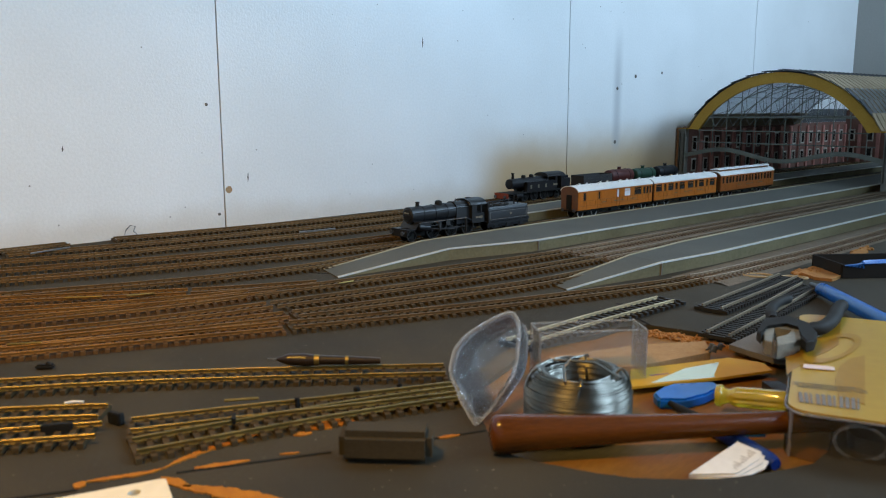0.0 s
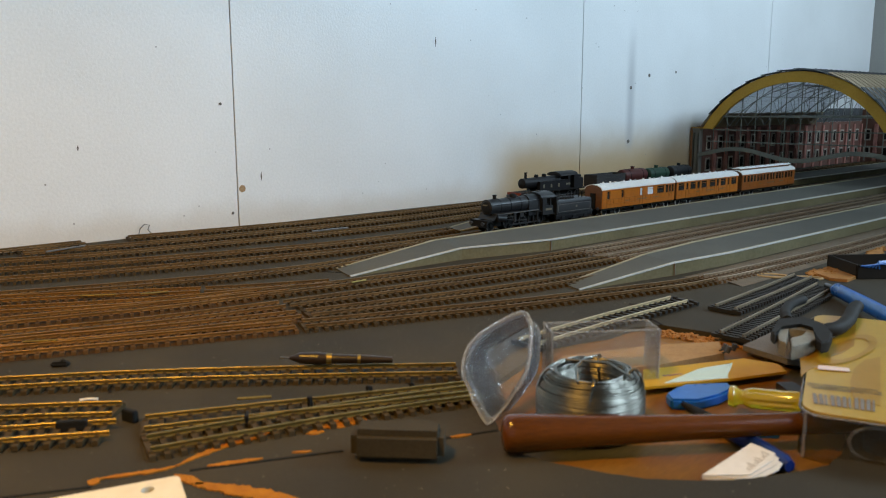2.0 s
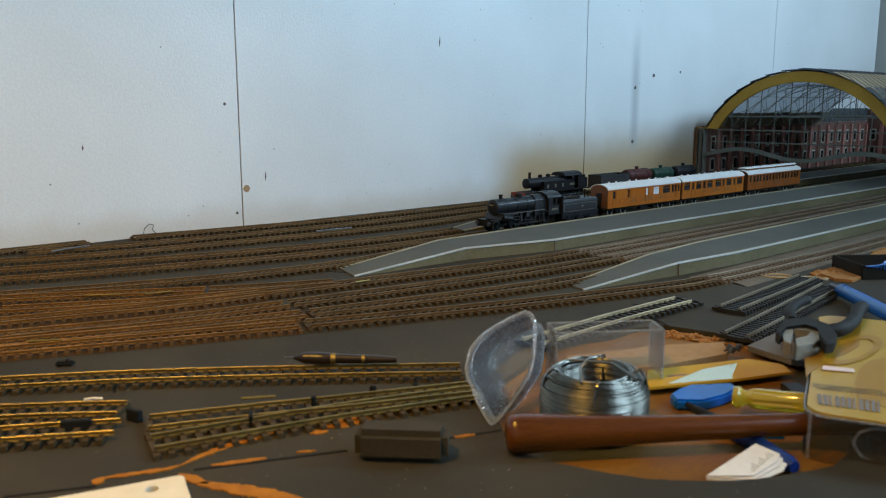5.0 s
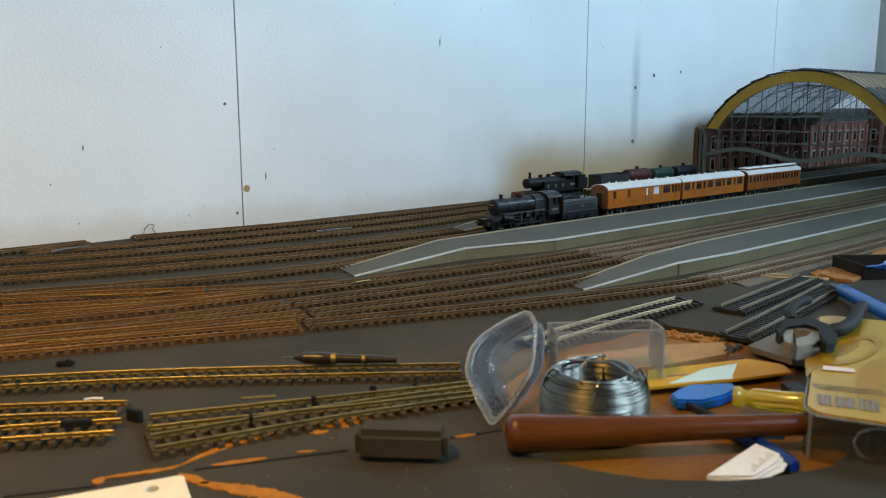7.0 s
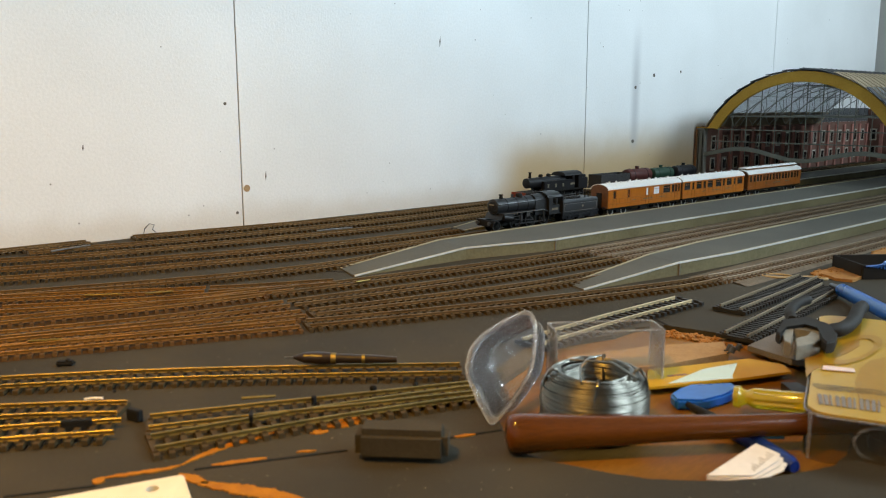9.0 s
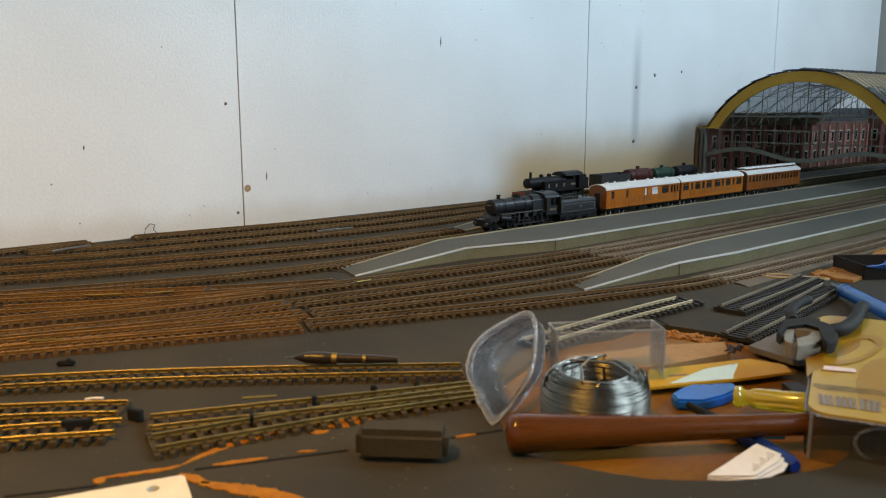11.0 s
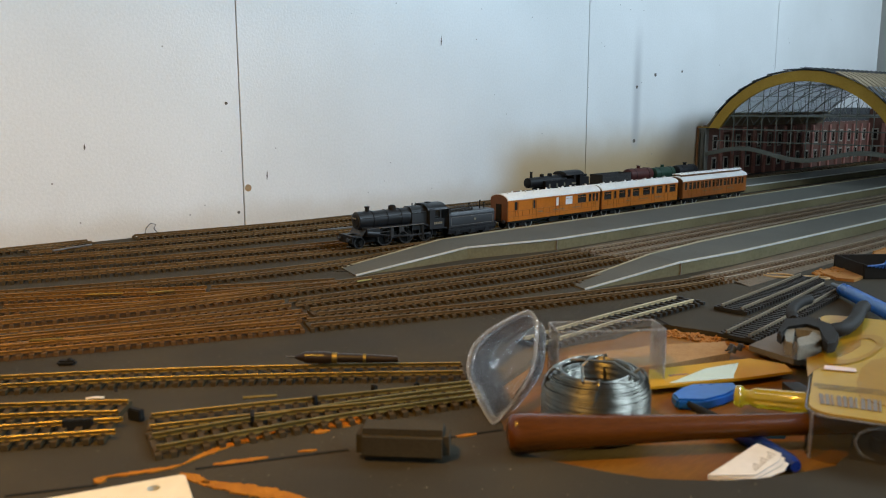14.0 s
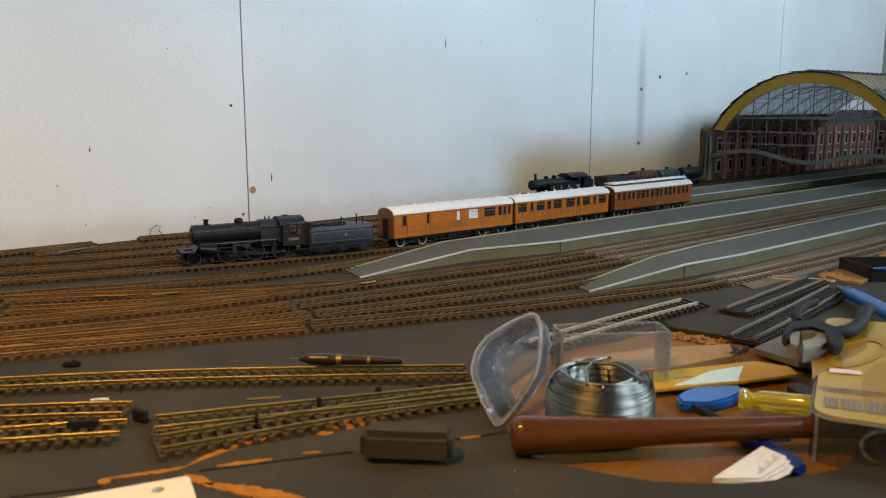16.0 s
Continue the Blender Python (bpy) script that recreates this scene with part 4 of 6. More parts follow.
# ---- stock standing on the back roads ----
def tank_engine(m):
    t = thing("tank_engine", "black tank engine with pale lettering, standing on the back track", "locomotive", at=m)
    bm = B()
    lathe(bm, [(-0.0700, 0.0060), (-0.0690, 0.0090), (0.0300, 0.0105)], centre=(0, 0, 0.0330))
    part("boiler", bm, M_BLACK, t)
    for s in (-1, 1):
        bm = B()
        y0, y1 = sorted((s * 0.0165, s * 0.0090))
        box(bm, -0.0380, 0.0480, y0, y1, 0.0180, 0.0355, 0.0008)
        part("side_tank", bm, M_BLACK, t)
        bm = B()
        for x in (-0.0290, -0.0080, 0.0130):
            box(bm, x, x + 0.0042, s * 0.0166 - 0.0002, s * 0.0166 + 0.0002, 0.0235, 0.0300)
        for k in range(5):
            box(bm, 0.0360 + k * 0.0026, 0.0379 + k * 0.0026, s * 0.0166 - 0.0002, s * 0.0166 + 0.0002, 0.0255, 0.0290)
        part("lettering_bar", bm, M_BAR, t, "pale lettering")
    for x, r, top in ((-0.0590, 0.0026, 0.0525), (-0.0300, 0.0042, 0.0475), (-0.0080, 0.0045, 0.0475)):
        bm = B()
        if r < 0.003:
            chimney(bm, x, 0.0415, r, top)
        else:
            rod(bm, (x, 0, 0.0400), (x, 0, top - 0.0015), r, r * 0.95, 18)
            ball(bm, (x, 0, top - 0.0015), r * 0.95, sz=0.4)
        part("chimney" if r < 0.003 else "dome", bm, M_BLACKDULL, t)
    cab = part("cab", (lambda b: (box(b, 0.0420, 0.0430, -0.0162, 0.0162, 0.018, 0.044), box(b, 0.0680, 0.0690, -0.0162, 0.0162, 0.018, 0.044),
                                 [box(b, 0.0420, 0.0480, s * 0.0162 - 0.0005, s * 0.0162 + 0.0005, 0.018, 0.044) for s in (-1, 1)], [box(b, 0.0600, 0.0690, s * 0.0162 - 0.0005, s * 0.0162 + 0.0005, 0.018, 0.044) for s in (-1, 1)], b)[-1])(B()), M_BLACK, t)
    bm = B()
    arc = [(0.0170 * math.cos(a), 0.0425 + 0.0075 * math.sin(a)) for a in (math.pi * k / 12 for k in range(13))]
    prism(bm, arc, 0.0200, 0.0710, "x")
    part("cab_roof", bm, M_BLACK, cab)
    bm = B()
    box(bm, 0.0690, 0.0900, -0.0155, 0.0155, 0.0180, 0.0370, 0.0010)
    box(bm, 0.0720, 0.0880, -0.0120, 0.0120, 0.0370, 0.0420, 0.0010)
    part("bunker", bm, M_BLACK, t)
    bm = B()
    box(bm, -0.0880, 0.0930, -0.0165, 0.0165, 0.0160, 0.0180)
    box(bm, -0.0850, 0.0900, -0.0050, 0.0050, 0.0050, 0.0160)
    part("running_plate", bm, M_BLACKDULL, t)
    bm = B()
    box(bm, -0.0895, -0.0880, -0.0165, 0.0165, 0.0085, 0.0185, 0.0003)
    part("buffer_beam", bm, mat("faded_red_beam", (0.16, 0.03, 0.015), (0.26, 0.06, 0.03), 0.6), t, "faded red beam")
    buffers(t, -0.0895, -1)
    for s in (-1, 1):
        bm = B()
        rod(bm, (-0.0680, s * 0.0140, 0.0130), (-0.0500, s * 0.0140, 0.0115), 0.0045, seg=14)
        part("cylinder", bm, M_BLACK, t)
    for x, r in ((-0.0720, 0.0066), (-0.035, 0.0105), (-0.008, 0.0105), (0.019, 0.0105), (0.058, 0.0066), (0.080, 0.0066)):
        wheelset(t, x, r, "axle", 12 if r > 0.008 else 8, bright=False)
    return t


def wagon_chassis(t, L):
    bm = B()
    box(bm, -L / 2, L / 2, -0.0150, 0.0150, 0.0110, 0.0135)
    for s in (-1, 1):
        for x in (-L * 0.27, L * 0.27):
            box(bm, x - 0.005, x + 0.005, s * 0.0115 - 0.0008, s * 0.0115 + 0.0008, 0.0050, 0.0110)
    part("chassis", bm, M_BLACKDULL, t)
    for x in (-L * 0.27, L * 0.27):
        wheelset(t, x, 0.0062, "axle", 0, bright=False)
    buffers(t, -L / 2, -1)
    buffers(t, L / 2, 1)


def tank_wagon(m, L, body, label, r=0.0135):
    t = thing("tank_wagon", label, "wagon", "goods wagons on the back track", at=m)
    wagon_chassis(t, L)
    bm = B()
    lathe(bm, [(-L / 2 + 0.004, r * 0.72), (-L / 2 + 0.006, r * 0.94), (-L / 2 + 0.009, r), (L / 2 - 0.009, r), (L / 2 - 0.006, r * 0.94), (L / 2 - 0.004, r * 0.72)], centre=(0, 0, 0.0145 + r))
    part("barrel", bm, body, t)
    bm = B()
    rod(bm, (0, 0, 0.0135 + 2 * r), (0, 0, 0.0185 + 2 * r), 0.0040, 0.0036, 16)
    rod(bm, (0, 0, 0.0185 + 2 * r), (0, 0, 0.0195 + 2 * r), 0.0045, seg=16)
    part("filler_dome", bm, body, t)
    for x in (-L * 0.25, L * 0.25):
        bm = B()
        rod(bm, (x - 0.0006, 0, 0.0145 + r), (x + 0.0006, 0, 0.0145 + r), r * 1.03, seg=28)
        part("strap", bm, M_BLACKDULL, t)
    return t


def open_wagon(m, L):
    t = thing("open_wagon", "dark grey open goods wagon on the back track", "wagon", "goods wagons on the back track", at=m)
    wagon_chassis(t, L)
    dark = mat("dark_grey_planking", (0.022, 0.022, 0.024), (0.05, 0.048, 0.046), 0.7, fine=300, coarse=40, bump=0.2)
    for k in range(4):
        for s in (-1, 1):
            bm = B()
            box(bm, -L / 2, L / 2, s * 0.0155 - 0.0006, s * 0.0155 + 0.0006, 0.0138 + k * 0.0058, 0.0192 + k * 0.0058)
            part("plank", bm, dark, t)
    bm = B()
    for e in (-1, 1):
        box(bm, e * (L / 2 - 0.0006) - 0.0006, e * (L / 2 - 0.0006) + 0.0006, -0.0148, 0.0148, 0.0137, 0.0368)
    box(bm, -L / 2 + 0.002, L / 2 - 0.002, -0.0145, 0.0145, 0.0137, 0.0260)
    part("wagon_end", bm, dark, t)
    return t


TOP = 0.006
tank_engine(pose(1.143, 1.003, TOP, 0, 0, 1.2))
open_wagon(pose(1.326, 1.0100, TOP), 0.092)
tank_wagon(pose(1.418, 1.0105, TOP), 0.086, mat("maroon_tank_paint", (0.045, 0.012, 0.010), (0.085, 0.024, 0.02), 0.5), "maroon cylindrical tank wagon on the back track", 0.0138)
tank_wagon(pose(1.504, 1.0112, TOP), 0.080, mat("green_tank_paint", (0.012, 0.034, 0.021), (0.026, 0.062, 0.040), 0.5), "dark green tank wagon on the back track", 0.0128)
tank_wagon(pose(1.590, 1.0115, TOP), 0.082, M_BLACK, "black tank wagon on the back track", 0.0132)
# ---- terminus building ----
SX, SE, YC, RC, ZC = 1.780, 2.380, 0.851, 0.250, 0.0


def arch_pts(r, z_low, n=36):
    a0 = math.asin((z_low - ZC) / r)
    return [(YC + r * math.cos(a), ZC + r * math.sin(a)) for a in (a0 + (math.pi - 2 * a0) * k / n for k in range(n + 1))]


M_TRUSS = mat("pale_grey_trusswork", (0.26, 0.26, 0.24), (0.38, 0.38, 0.35), 0.6, fine=300, coarse=30, bump=0.1)
M_STONE = mat("grey_stone_card", (0.17, 0.165, 0.145), (0.27, 0.26, 0.23), 0.8, fine=500, coarse=25, bump=0.3)
M_PINK = mat("pale_pink_brick", (0.36, 0.140, 0.11), (0.55, 0.28, 0.23), 0.8, fine=600, coarse=40, bump=0.3)
M_CREAM = mat("cream_window_dressing", (0.40, 0.36, 0.29), (0.55, 0.50, 0.42), 0.7)
M_SKYLIGHT = film("thin_roof_glazing", 0.85, gloss=1.25, milky="ShaderNodeBsdfTranslucent")
station = thing("station_building", "card model terminus with arched ochre-fronted train shed", "building")
bm = B()
outer, inner = arch_pts(RC, 0.1245), arch_pts(RC - 0.023, 0.1215)
prism(bm, outer + inner[::-1], SX - 0.004, SX + 0.004, "x")
part("arch_front", bm, M_OCHRE, station, "ochre painted arch band")
# piers, the left one beside the room wall has a timber return
for y0, y1 in ((1.076, 1.0945), (0.608, 0.626)):
    bm = B()
    box(bm, SX - 0.003, SX + 0.010, y0, y1, 0, 0.122)
    box(bm, SX - 0.006, SX + 0.012, y0, y1, 0.119, 0.1225)
    for q in (0.012, 0.026):
        box(bm, SX - 0.0045, SX - 0.003, y0 + 0.003, y0 + 0.0045, 0.02, 0.112)
        box(bm, SX - 0.0045, SX - 0.003, y1 - 0.0045, y1 - 0.003, 0.02, 0.112)
    part("pier", bm, M_STONE, station, "grey stone pier")
bm = B()
box(bm, SX - 0.004, SX + 0.008, 1.0950, 1.1000, 0, 0.1255)
part("corner_post", bm, mat("brown_card_edge", (0.20, 0.085, 0.03), (0.30, 0.14, 0.06), 0.8), station, "brown card edge")
# ochre shoulder shelves
for y0, y1 in ((1.046, 1.096), (0.606, 0.656)):
    bm = B()
    box(bm, SX - 0.005, SX + 0.010, y0, y1, 0.1228, 0.1252)
    part("shoulder", bm, M_OCHRE, station)
# the screen: girder with arched underside, sill and glazing bars
bm = B()
n = 60
lows = [(y, 0.0615 + 0.0105 * math.cos(2 * math.pi * (y - 0.98) / 0.275)) for y in (1.076 - 0.45 * k / n for k in range(n + 1))]
rings = [[bm.verts.new((x, y, z + dz)) for x, dz in ((SX - 0.002, 0), (SX + 0.002, 0), (SX + 0.002, 0.0095), (SX - 0.002, 0.0095))] for y, z in lows]
for p, q in zip(rings, rings[1:]):
    for k in range(4):
        bm.faces.new((p[k], p[(k + 1) % 4], q[(k + 1) % 4], q[k]))
bm.faces.new(rings[0][::-1])
bm.faces.new(rings[-1])
part("curved_girder", bm, M_GIRDER, station, "grey-green girder with arched underside")
for z in (0.093, 0.1205, 0.152):
    bm = B()
    w = math.sqrt(max((RC - 0.022) ** 2 - (z - ZC) ** 2, 0))
    box(bm, SX - 0.0015, SX + 0.0015, YC - min(w, 0.225), YC + min(w, 0.225), z - 0.0012, z + 0.0012)
    part("transom", bm, M_GIRDER, station)
for k in range(1, 13):
    y = 0.626 + 0.45 * k / 13
    zt = max(0.1205, ZC + math.sqrt(max((RC - 0.022) ** 2 - (y - YC) ** 2, 0)))
    bm = B()
    box(bm, SX - 0.0010, SX + 0.0010, y - 0.0007, y + 0.0007, 0.064, zt)
    part("mullion", bm, M_GIRDER, station)
# side walls with windows
for yw, s, nm in ((1.088, -1, "back"), (0.620, 1, "front")):
    wall = B()
    box(wall, SX + 0.010, 2.74, yw - 0.004, yw + 0.004, 0, 0.128)
    w = part("side_wall", wall, M_BRICK, station, "printed red brick side wall")
    if s < 0:
        bm = B()
        box(bm, 1.98, 2.74, yw - 0.003, yw + 0.003, 0.1285, 0.168)
        part("parapet", bm, M_ROOFDARK, station, "dark slate-coloured upper band")
    nwin = 17
    for k in range(nwin):
        x = SX + 0.04 + k * 0.0545
        yi = yw + s * 0.0042
        for z0, z1 in ((0.018, 0.050), (0.068, 0.104)):
            bm = B()
            ya, yb = sorted((yi, yi + s * 0.0016))
            box(bm, x, x + 0.020, ya, yb, z0, z1)
            part("window_surround", bm, M_CREAM, w, "cream window surround")
            bm = B()
            ya, yb = sorted((yi + s * 0.0017, yi + s * 0.0022))
            box(bm, x + 0.0035, x + 0.0165, ya, yb, z0 + 0.004, z1 - 0.004)
            part("pane", bm, M_PANE, w)
        bm = B()
        ya, yb = sorted((yi, yi + s * 0.005))
        box(bm, x + 0.032, x + 0.042, ya, yb, 0, 0.120)
        part("pilaster", bm, M_PINK, w, "pinkish brick pilaster")
# vaulted roof in straight facets; the upper middle strips are glazed
NF = 14
ang0 = math.asin((0.126 - ZC) / (RC + 0.002))
ang = [ang0 + (math.pi - 2 * ang0) * k / NF for k in range(NF + 1)]
for k in range(NF):
    a, b = ang[k], ang[k + 1]
    rr = RC + 0.0035
    (y0, z0), (y1, z1) = [(YC + rr * math.cos(q), ZC + rr * math.sin(q)) for q in (a - 0.012, b)]
    nx, nz = math.cos((a + b) / 2), math.sin((a + b) / 2)
    bm = B()
    q = [(y0 + nx * 0.003, z0 + nz * 0.003), (y1, z1), (y1 - nx * 0.0015, z1 - nz * 0.0015), (y0 + nx * 0.0015, z0 + nz * 0.0015)]
    glazed = k in (1, 2, 3, 4, 5, 11, 12)
    prism(bm, q, SX + 0.010 if glazed else SX - 0.008, SE, "x")
    ob = part("roof_panel", bm, M_SKYLIGHT if glazed else (M_ROOFDARK if 5 <= k <= 8 else M_STATIONROOF), station, "thin glazed roof strip" if glazed else "", smooth=False)
    if glazed:
        bm = B()
        prism(bm, q, SX - 0.008, SX + 0.0095, "x")
        part("roof_edge", bm, M_ROOFDARK, ob, "dark slate-coloured roof edge", smooth=False)
    bm = B()
    for j in range(24):
        x = SX + 0.01 + j * (SE - SX - 0.02) / 23
        p0, p1 = q[0], q[1]
        rod(bm, (x, p0[0] + nx * 0.0006, p0[1] + nz * 0.0006), (x, p1[0] + nx * 0.0006, p1[1] + nz * 0.0006), 0.0009, seg=5)
    part("roof_rib", bm, M_STATIONROOF if not 5 <= k <= 8 else M_ROOFDARK, ob)["kind"] = "stuff"
# end wall closing the shed
bm = B()
box(bm, 2.735, 2.743, 0.6245, 1.0835, 0, 0.165)
w = part("end_wall", bm, M_BRICK, station, "printed red brick end wall")
for k in range(8):
    y = 0.640 + k * 0.056
    bm = B()
    box(bm, 2.729, 2.7348, y, y + 0.010, 0, 0.120)
    part("pilaster", bm, M_PINK, w, "pinkish brick pilaster")
    for z0, z1 in ((0.018, 0.050), (0.068, 0.104)):
        bm = B()
        box(bm, 2.7332, 2.7348, y + 0.020, y + 0.040, z0, z1)
        part("window_surround", bm, M_CREAM, w, "cream window surround")
        bm = B()
        box(bm, 2.7325, 2.7330, y + 0.0235, y + 0.0365, z0 + 0.004, z1 - 0.004)
        part("pane", bm, M_PANE, w)
# trusses inside
for j in range(7):
    x = SX + 0.05 + j * 0.085
    bm = B()
    up, lo = arch_pts(RC - 0.004, 0.128, 16), arch_pts(RC - 0.030, 0.128, 16)
    for line in (up, lo):
        for p, q in zip(line, line[1:]):
            rod(bm, (x, *p), (x, *q), 0.0011, seg=5)
    for i in range(16):
        p, q = (up[i], lo[i + 1]) if i % 2 else (lo[i], up[i + 1])
        rod(bm, (x, *p), (x, *q), 0.0007, seg=5)
    rod(bm, (x, YC - 0.19, 0.150), (x, YC + 0.19, 0.150), 0.0008, seg=5)
    for dy in (-0.1, -0.05, 0, 0.05, 0.1):
        rod(bm, (x, YC + dy, 0.150), (x, YC + dy * 1.15, ZC + math.sqrt((RC - 0.03) ** 2 - (dy * 1.15) ** 2)), 0.0006, seg=5)
    part("roof_truss", bm, M_TRUSS, station, "pale lattice roof truss")
# light ballast sheets between the platforms
for nm, ext in (("between", (0.765, 2.74, 0.5345, 0.6480)), ("outer", (0.742, 2.74, 0.3930, 0.4580))):
    bm = B()
    nx_, ny_ = 60, 6
    grid = [[bm.verts.new((ext[0] + (ext[1] - ext[0]) * i / nx_ + (0.02 * noise.noise((i * 3.1, j * 2.7, 5)) if i == 0 else 0), ext[2] + (ext[3] - ext[2]) * j / ny_, 0.0012 if 0 < j < ny_ else 0.0002)) for j in range(ny_ + 1)] for i in range(nx_ + 1)]
    for i in range(nx_):
        for j in range(ny_):
            bm.faces.new((grid[i][j], grid[i + 1][j], grid[i + 1][j + 1], grid[i][j + 1]))
    solid("ballast", bm, M_BALLAST, "sandy ballast laid between the platform tracks", "ballast", kind="stuff", smooth=False)


# ---- loose track and the worn foreground points ----
NICK = "loose length of new track with bright rails and black sleepers"
track([(0.4300, 0.3930), (0.4858, 0.3945), (0.5454, 0.3956), (0.6388, 0.3940)], NICK, rail=M_RAIL_NICKEL, black=True, single=True, z=0.001, name="loose_track", group="loose track pieces")
track([(0.6340, 0.3508), (0.7421, 0.3600), (0.8150, 0.3672)], "loose set-track piece with black sleepers, lying on the board", rail=M_RAIL_DULL, black=True, single=True, z=0.001, name="loose_track", group="loose track pieces", pitch=0.0062)
track([(0.5600, 0.3035), (0.6704, 0.3165), (0.7890, 0.3325)], "loose set-track piece with black sleepers, lying on the board", rail=M_RAIL_DULL, black=True, single=True, z=0.001, name="loose_track", group="loose track pieces", pitch=0.0062)
PT = "worn turnout track with tarnished rails"
track([(0.1497, 0.4002), (0.2022, 0.3863), (0.2489, 0.3731), (0.2982, 0.3563), (0.3400, 0.3400)], PT, rail=M_RAIL_BRASS, single=True, group="foreground turnout")
track([(0.1590, 0.4280), (0.2017, 0.4090), (0.2249, 0.3985), (0.2598, 0.3822), (0.3052, 0.3620), (0.3400, 0.3470)], PT, rail=M_RAIL_BRASS, single=True, group="foreground turnout", z=0.0004)
track([(-0.02, 0.575), (0.05, 0.5350), (0.1028, 0.5000), (0.1329, 0.4790), (0.1600, 0.4580)], PT, rail=M_RAIL_BRASS, single=True, group="foreground turnout")
track([(-0.02, 0.530), (0.05, 0.4890), (0.0935, 0.4640), (0.1175, 0.4500), (0.1450, 0.4330)], PT, rail=M_RAIL_BRASS, single=True, group="foreground turnout", z=0.0004)
for (x, y, a, lx, ly) in ((0.128, 0.452, -32, 0.016, 0.004), (0.158, 0.447, 20, 0.004, 0.010), (0.205, 0.398, 60, 0.010, 0.0022), (0.246, 0.398, 0, 0.003, 0.003), (0.3060, 0.3760, 0, 0.003, 0.003), (0.2830, 0.3890, 0, 0.003, 0.004)):
    bm = B()
    box(bm, -lx / 2, lx / 2, -ly / 2, ly / 2, 0, 0.007, 0.0006)
    solid("point_lever", bm, M_BLACKDULL, "small dark point motor tab beside the rails", "track fitting", "point fittings", at=pose(x, y, 0, 0, 0, a))

# torn strips where the paint layer has come off, showing orange ply
for i, (pts, w) in enumerate(([((0.1138, 0.3800), (0.1200, 0.3850)), 0.006], [((0.1200, 0.3835), (0.1313, 0.3790), (0.1457, 0.3735), (0.1530, 0.3725)), 0.0035], [((0.1530, 0.3730), (0.1650, 0.3765), (0.1818, 0.3795), (0.1950, 0.3785), (0.2095, 0.3790)), 0.0042],
                              [((0.1643, 0.3629), (0.1700, 0.3600), (0.1897, 0.3519)), 0.0034], [((0.204, 0.3484), (0.2135, 0.3430)), 0.0022], [((0.2781, 0.3088), (0.2898, 0.3040)), 0.0028],
                              [((0.2229, 0.3655), (0.2323, 0.3605)), 0.0050], [((0.2335, 0.3680), (0.2415, 0.3650), (0.2520, 0.3640), (0.2609, 0.3605)), 0.0095], [((0.1480, 0.3640), (0.1500, 0.3560), (0.1540, 0.3440)), 0.0050], [((0.1510, 0.3480), (0.1620, 0.3300), (0.1742, 0.3089), (0.1800, 0.2960)), 0.0085])):
    bm = B()
    line = [q for q, a in smooth_line(list(pts), 0.0010)]
    up, dn = [], []
    for k, q in enumerate(line):
        d = (line[min(k + 1, len(line) - 1)] - line[max(k - 1, 0)]).normalized()
        s = Vector((-d.y, d.x, 0))
        e = min(1, 0.35 + 2.2 * min(k, len(line) - 1 - k) / len(line))
        up.append(bm.verts.new(q + s * w * 0.5 * e * (1 + 0.6 * noise.noise((q.x * 210, q.y * 210, i)) + 0.55 * noise.noise((q.x * 900, q.y * 900, i))) + Vector((0, 0, 0.0006))))
        dn.append(bm.verts.new(q - s * w * 0.5 * e * (1 + 0.6 * noise.noise((q.x * 210, q.y * 210, i + 9)) + 0.55 * noise.noise((q.x * 900, q.y * 900, i + 9))) + Vector((0, 0, 0.0006))))
    for k in range(len(line) - 1):
        bm.faces.new((dn[k], dn[k + 1], up[k + 1], up[k]))
    r = bmesh.ops.extrude_face_region(bm, geom=bm.faces[:])
    bmesh.ops.translate(bm, verts=[v for v in r["geom"] if isinstance(v, bmesh.types.BMVert)], vec=(0, 0, -0.0009))
    part("torn_strip", bm, M_TORN, bench, "orange torn strip of bare wood", smooth=False)
# seams of the felt sheets
for a, b in (((0.1555, 0.3640), (0.2250, 0.3330)), ((0.2680, 0.3130), (0.3040, 0.2990)), ((0.0777, 0.3946), (0.1134, 0.3779)), ((0.6000, 0.4260), (0.6080, 0.4150)), ((0.50, 0.700), (0.475, 0.735)), ((0.1823, 0.5457), (0.1660, 0.5020)), ((0.470, 0.4420), (0.500, 0.4780)), ((0.561, 0.365), (0.574, 0.390))):
    bm = B()
    d = Vector((b[0] - a[0], b[1] - a[1], 0))
    s = Vector((-d.y, d.x, 0)).normalized() * 0.0009
    pa, pb = Vector((*a, 0)), Vector((*b, 0))
    prism(bm, [tuple((pa + s)[:2]), tuple((pb + s)[:2]), tuple((pb - s)[:2]), tuple((pa - s)[:2])], -0.0005, 0.0004)
    part("seam", bm, M_SEAM, bench, smooth=False)

# ---- clutter on the bench ----
M_WIRE = mat("tinned_wire", (0.14, 0.13, 0.108), (0.26, 0.245, 0.205), 0.30, 1.0, fine=300, coarse=60, bump=0.05)
coil = thing("wire_coil", "coil of shiny tinned wire standing on bare plywood", "wire coil", at=pose(0.3535, 0.2747, -0.004))
bm = B()
pts = []
turns, R0 = 34, 0.0300
for k in range(turns * 40):
    a = 2 * math.pi * k / 40
    lv = k / 40
    rr = R0 - 0.0002 - 0.0062 * (max(0, lv - 21) / 13) ** 2 + 0.00025 * math.sin(lv * 2.3)
    pts.append((rr * math.cos(a), rr * math.sin(a), 0.0008 + lv * 0.00096 + 0.0003 * math.sin(a * 2 + lv)))
tube(bm, pts, 0.00062, 6)
part("outer_winding", bm, M_WIRE, coil)
bm = B()
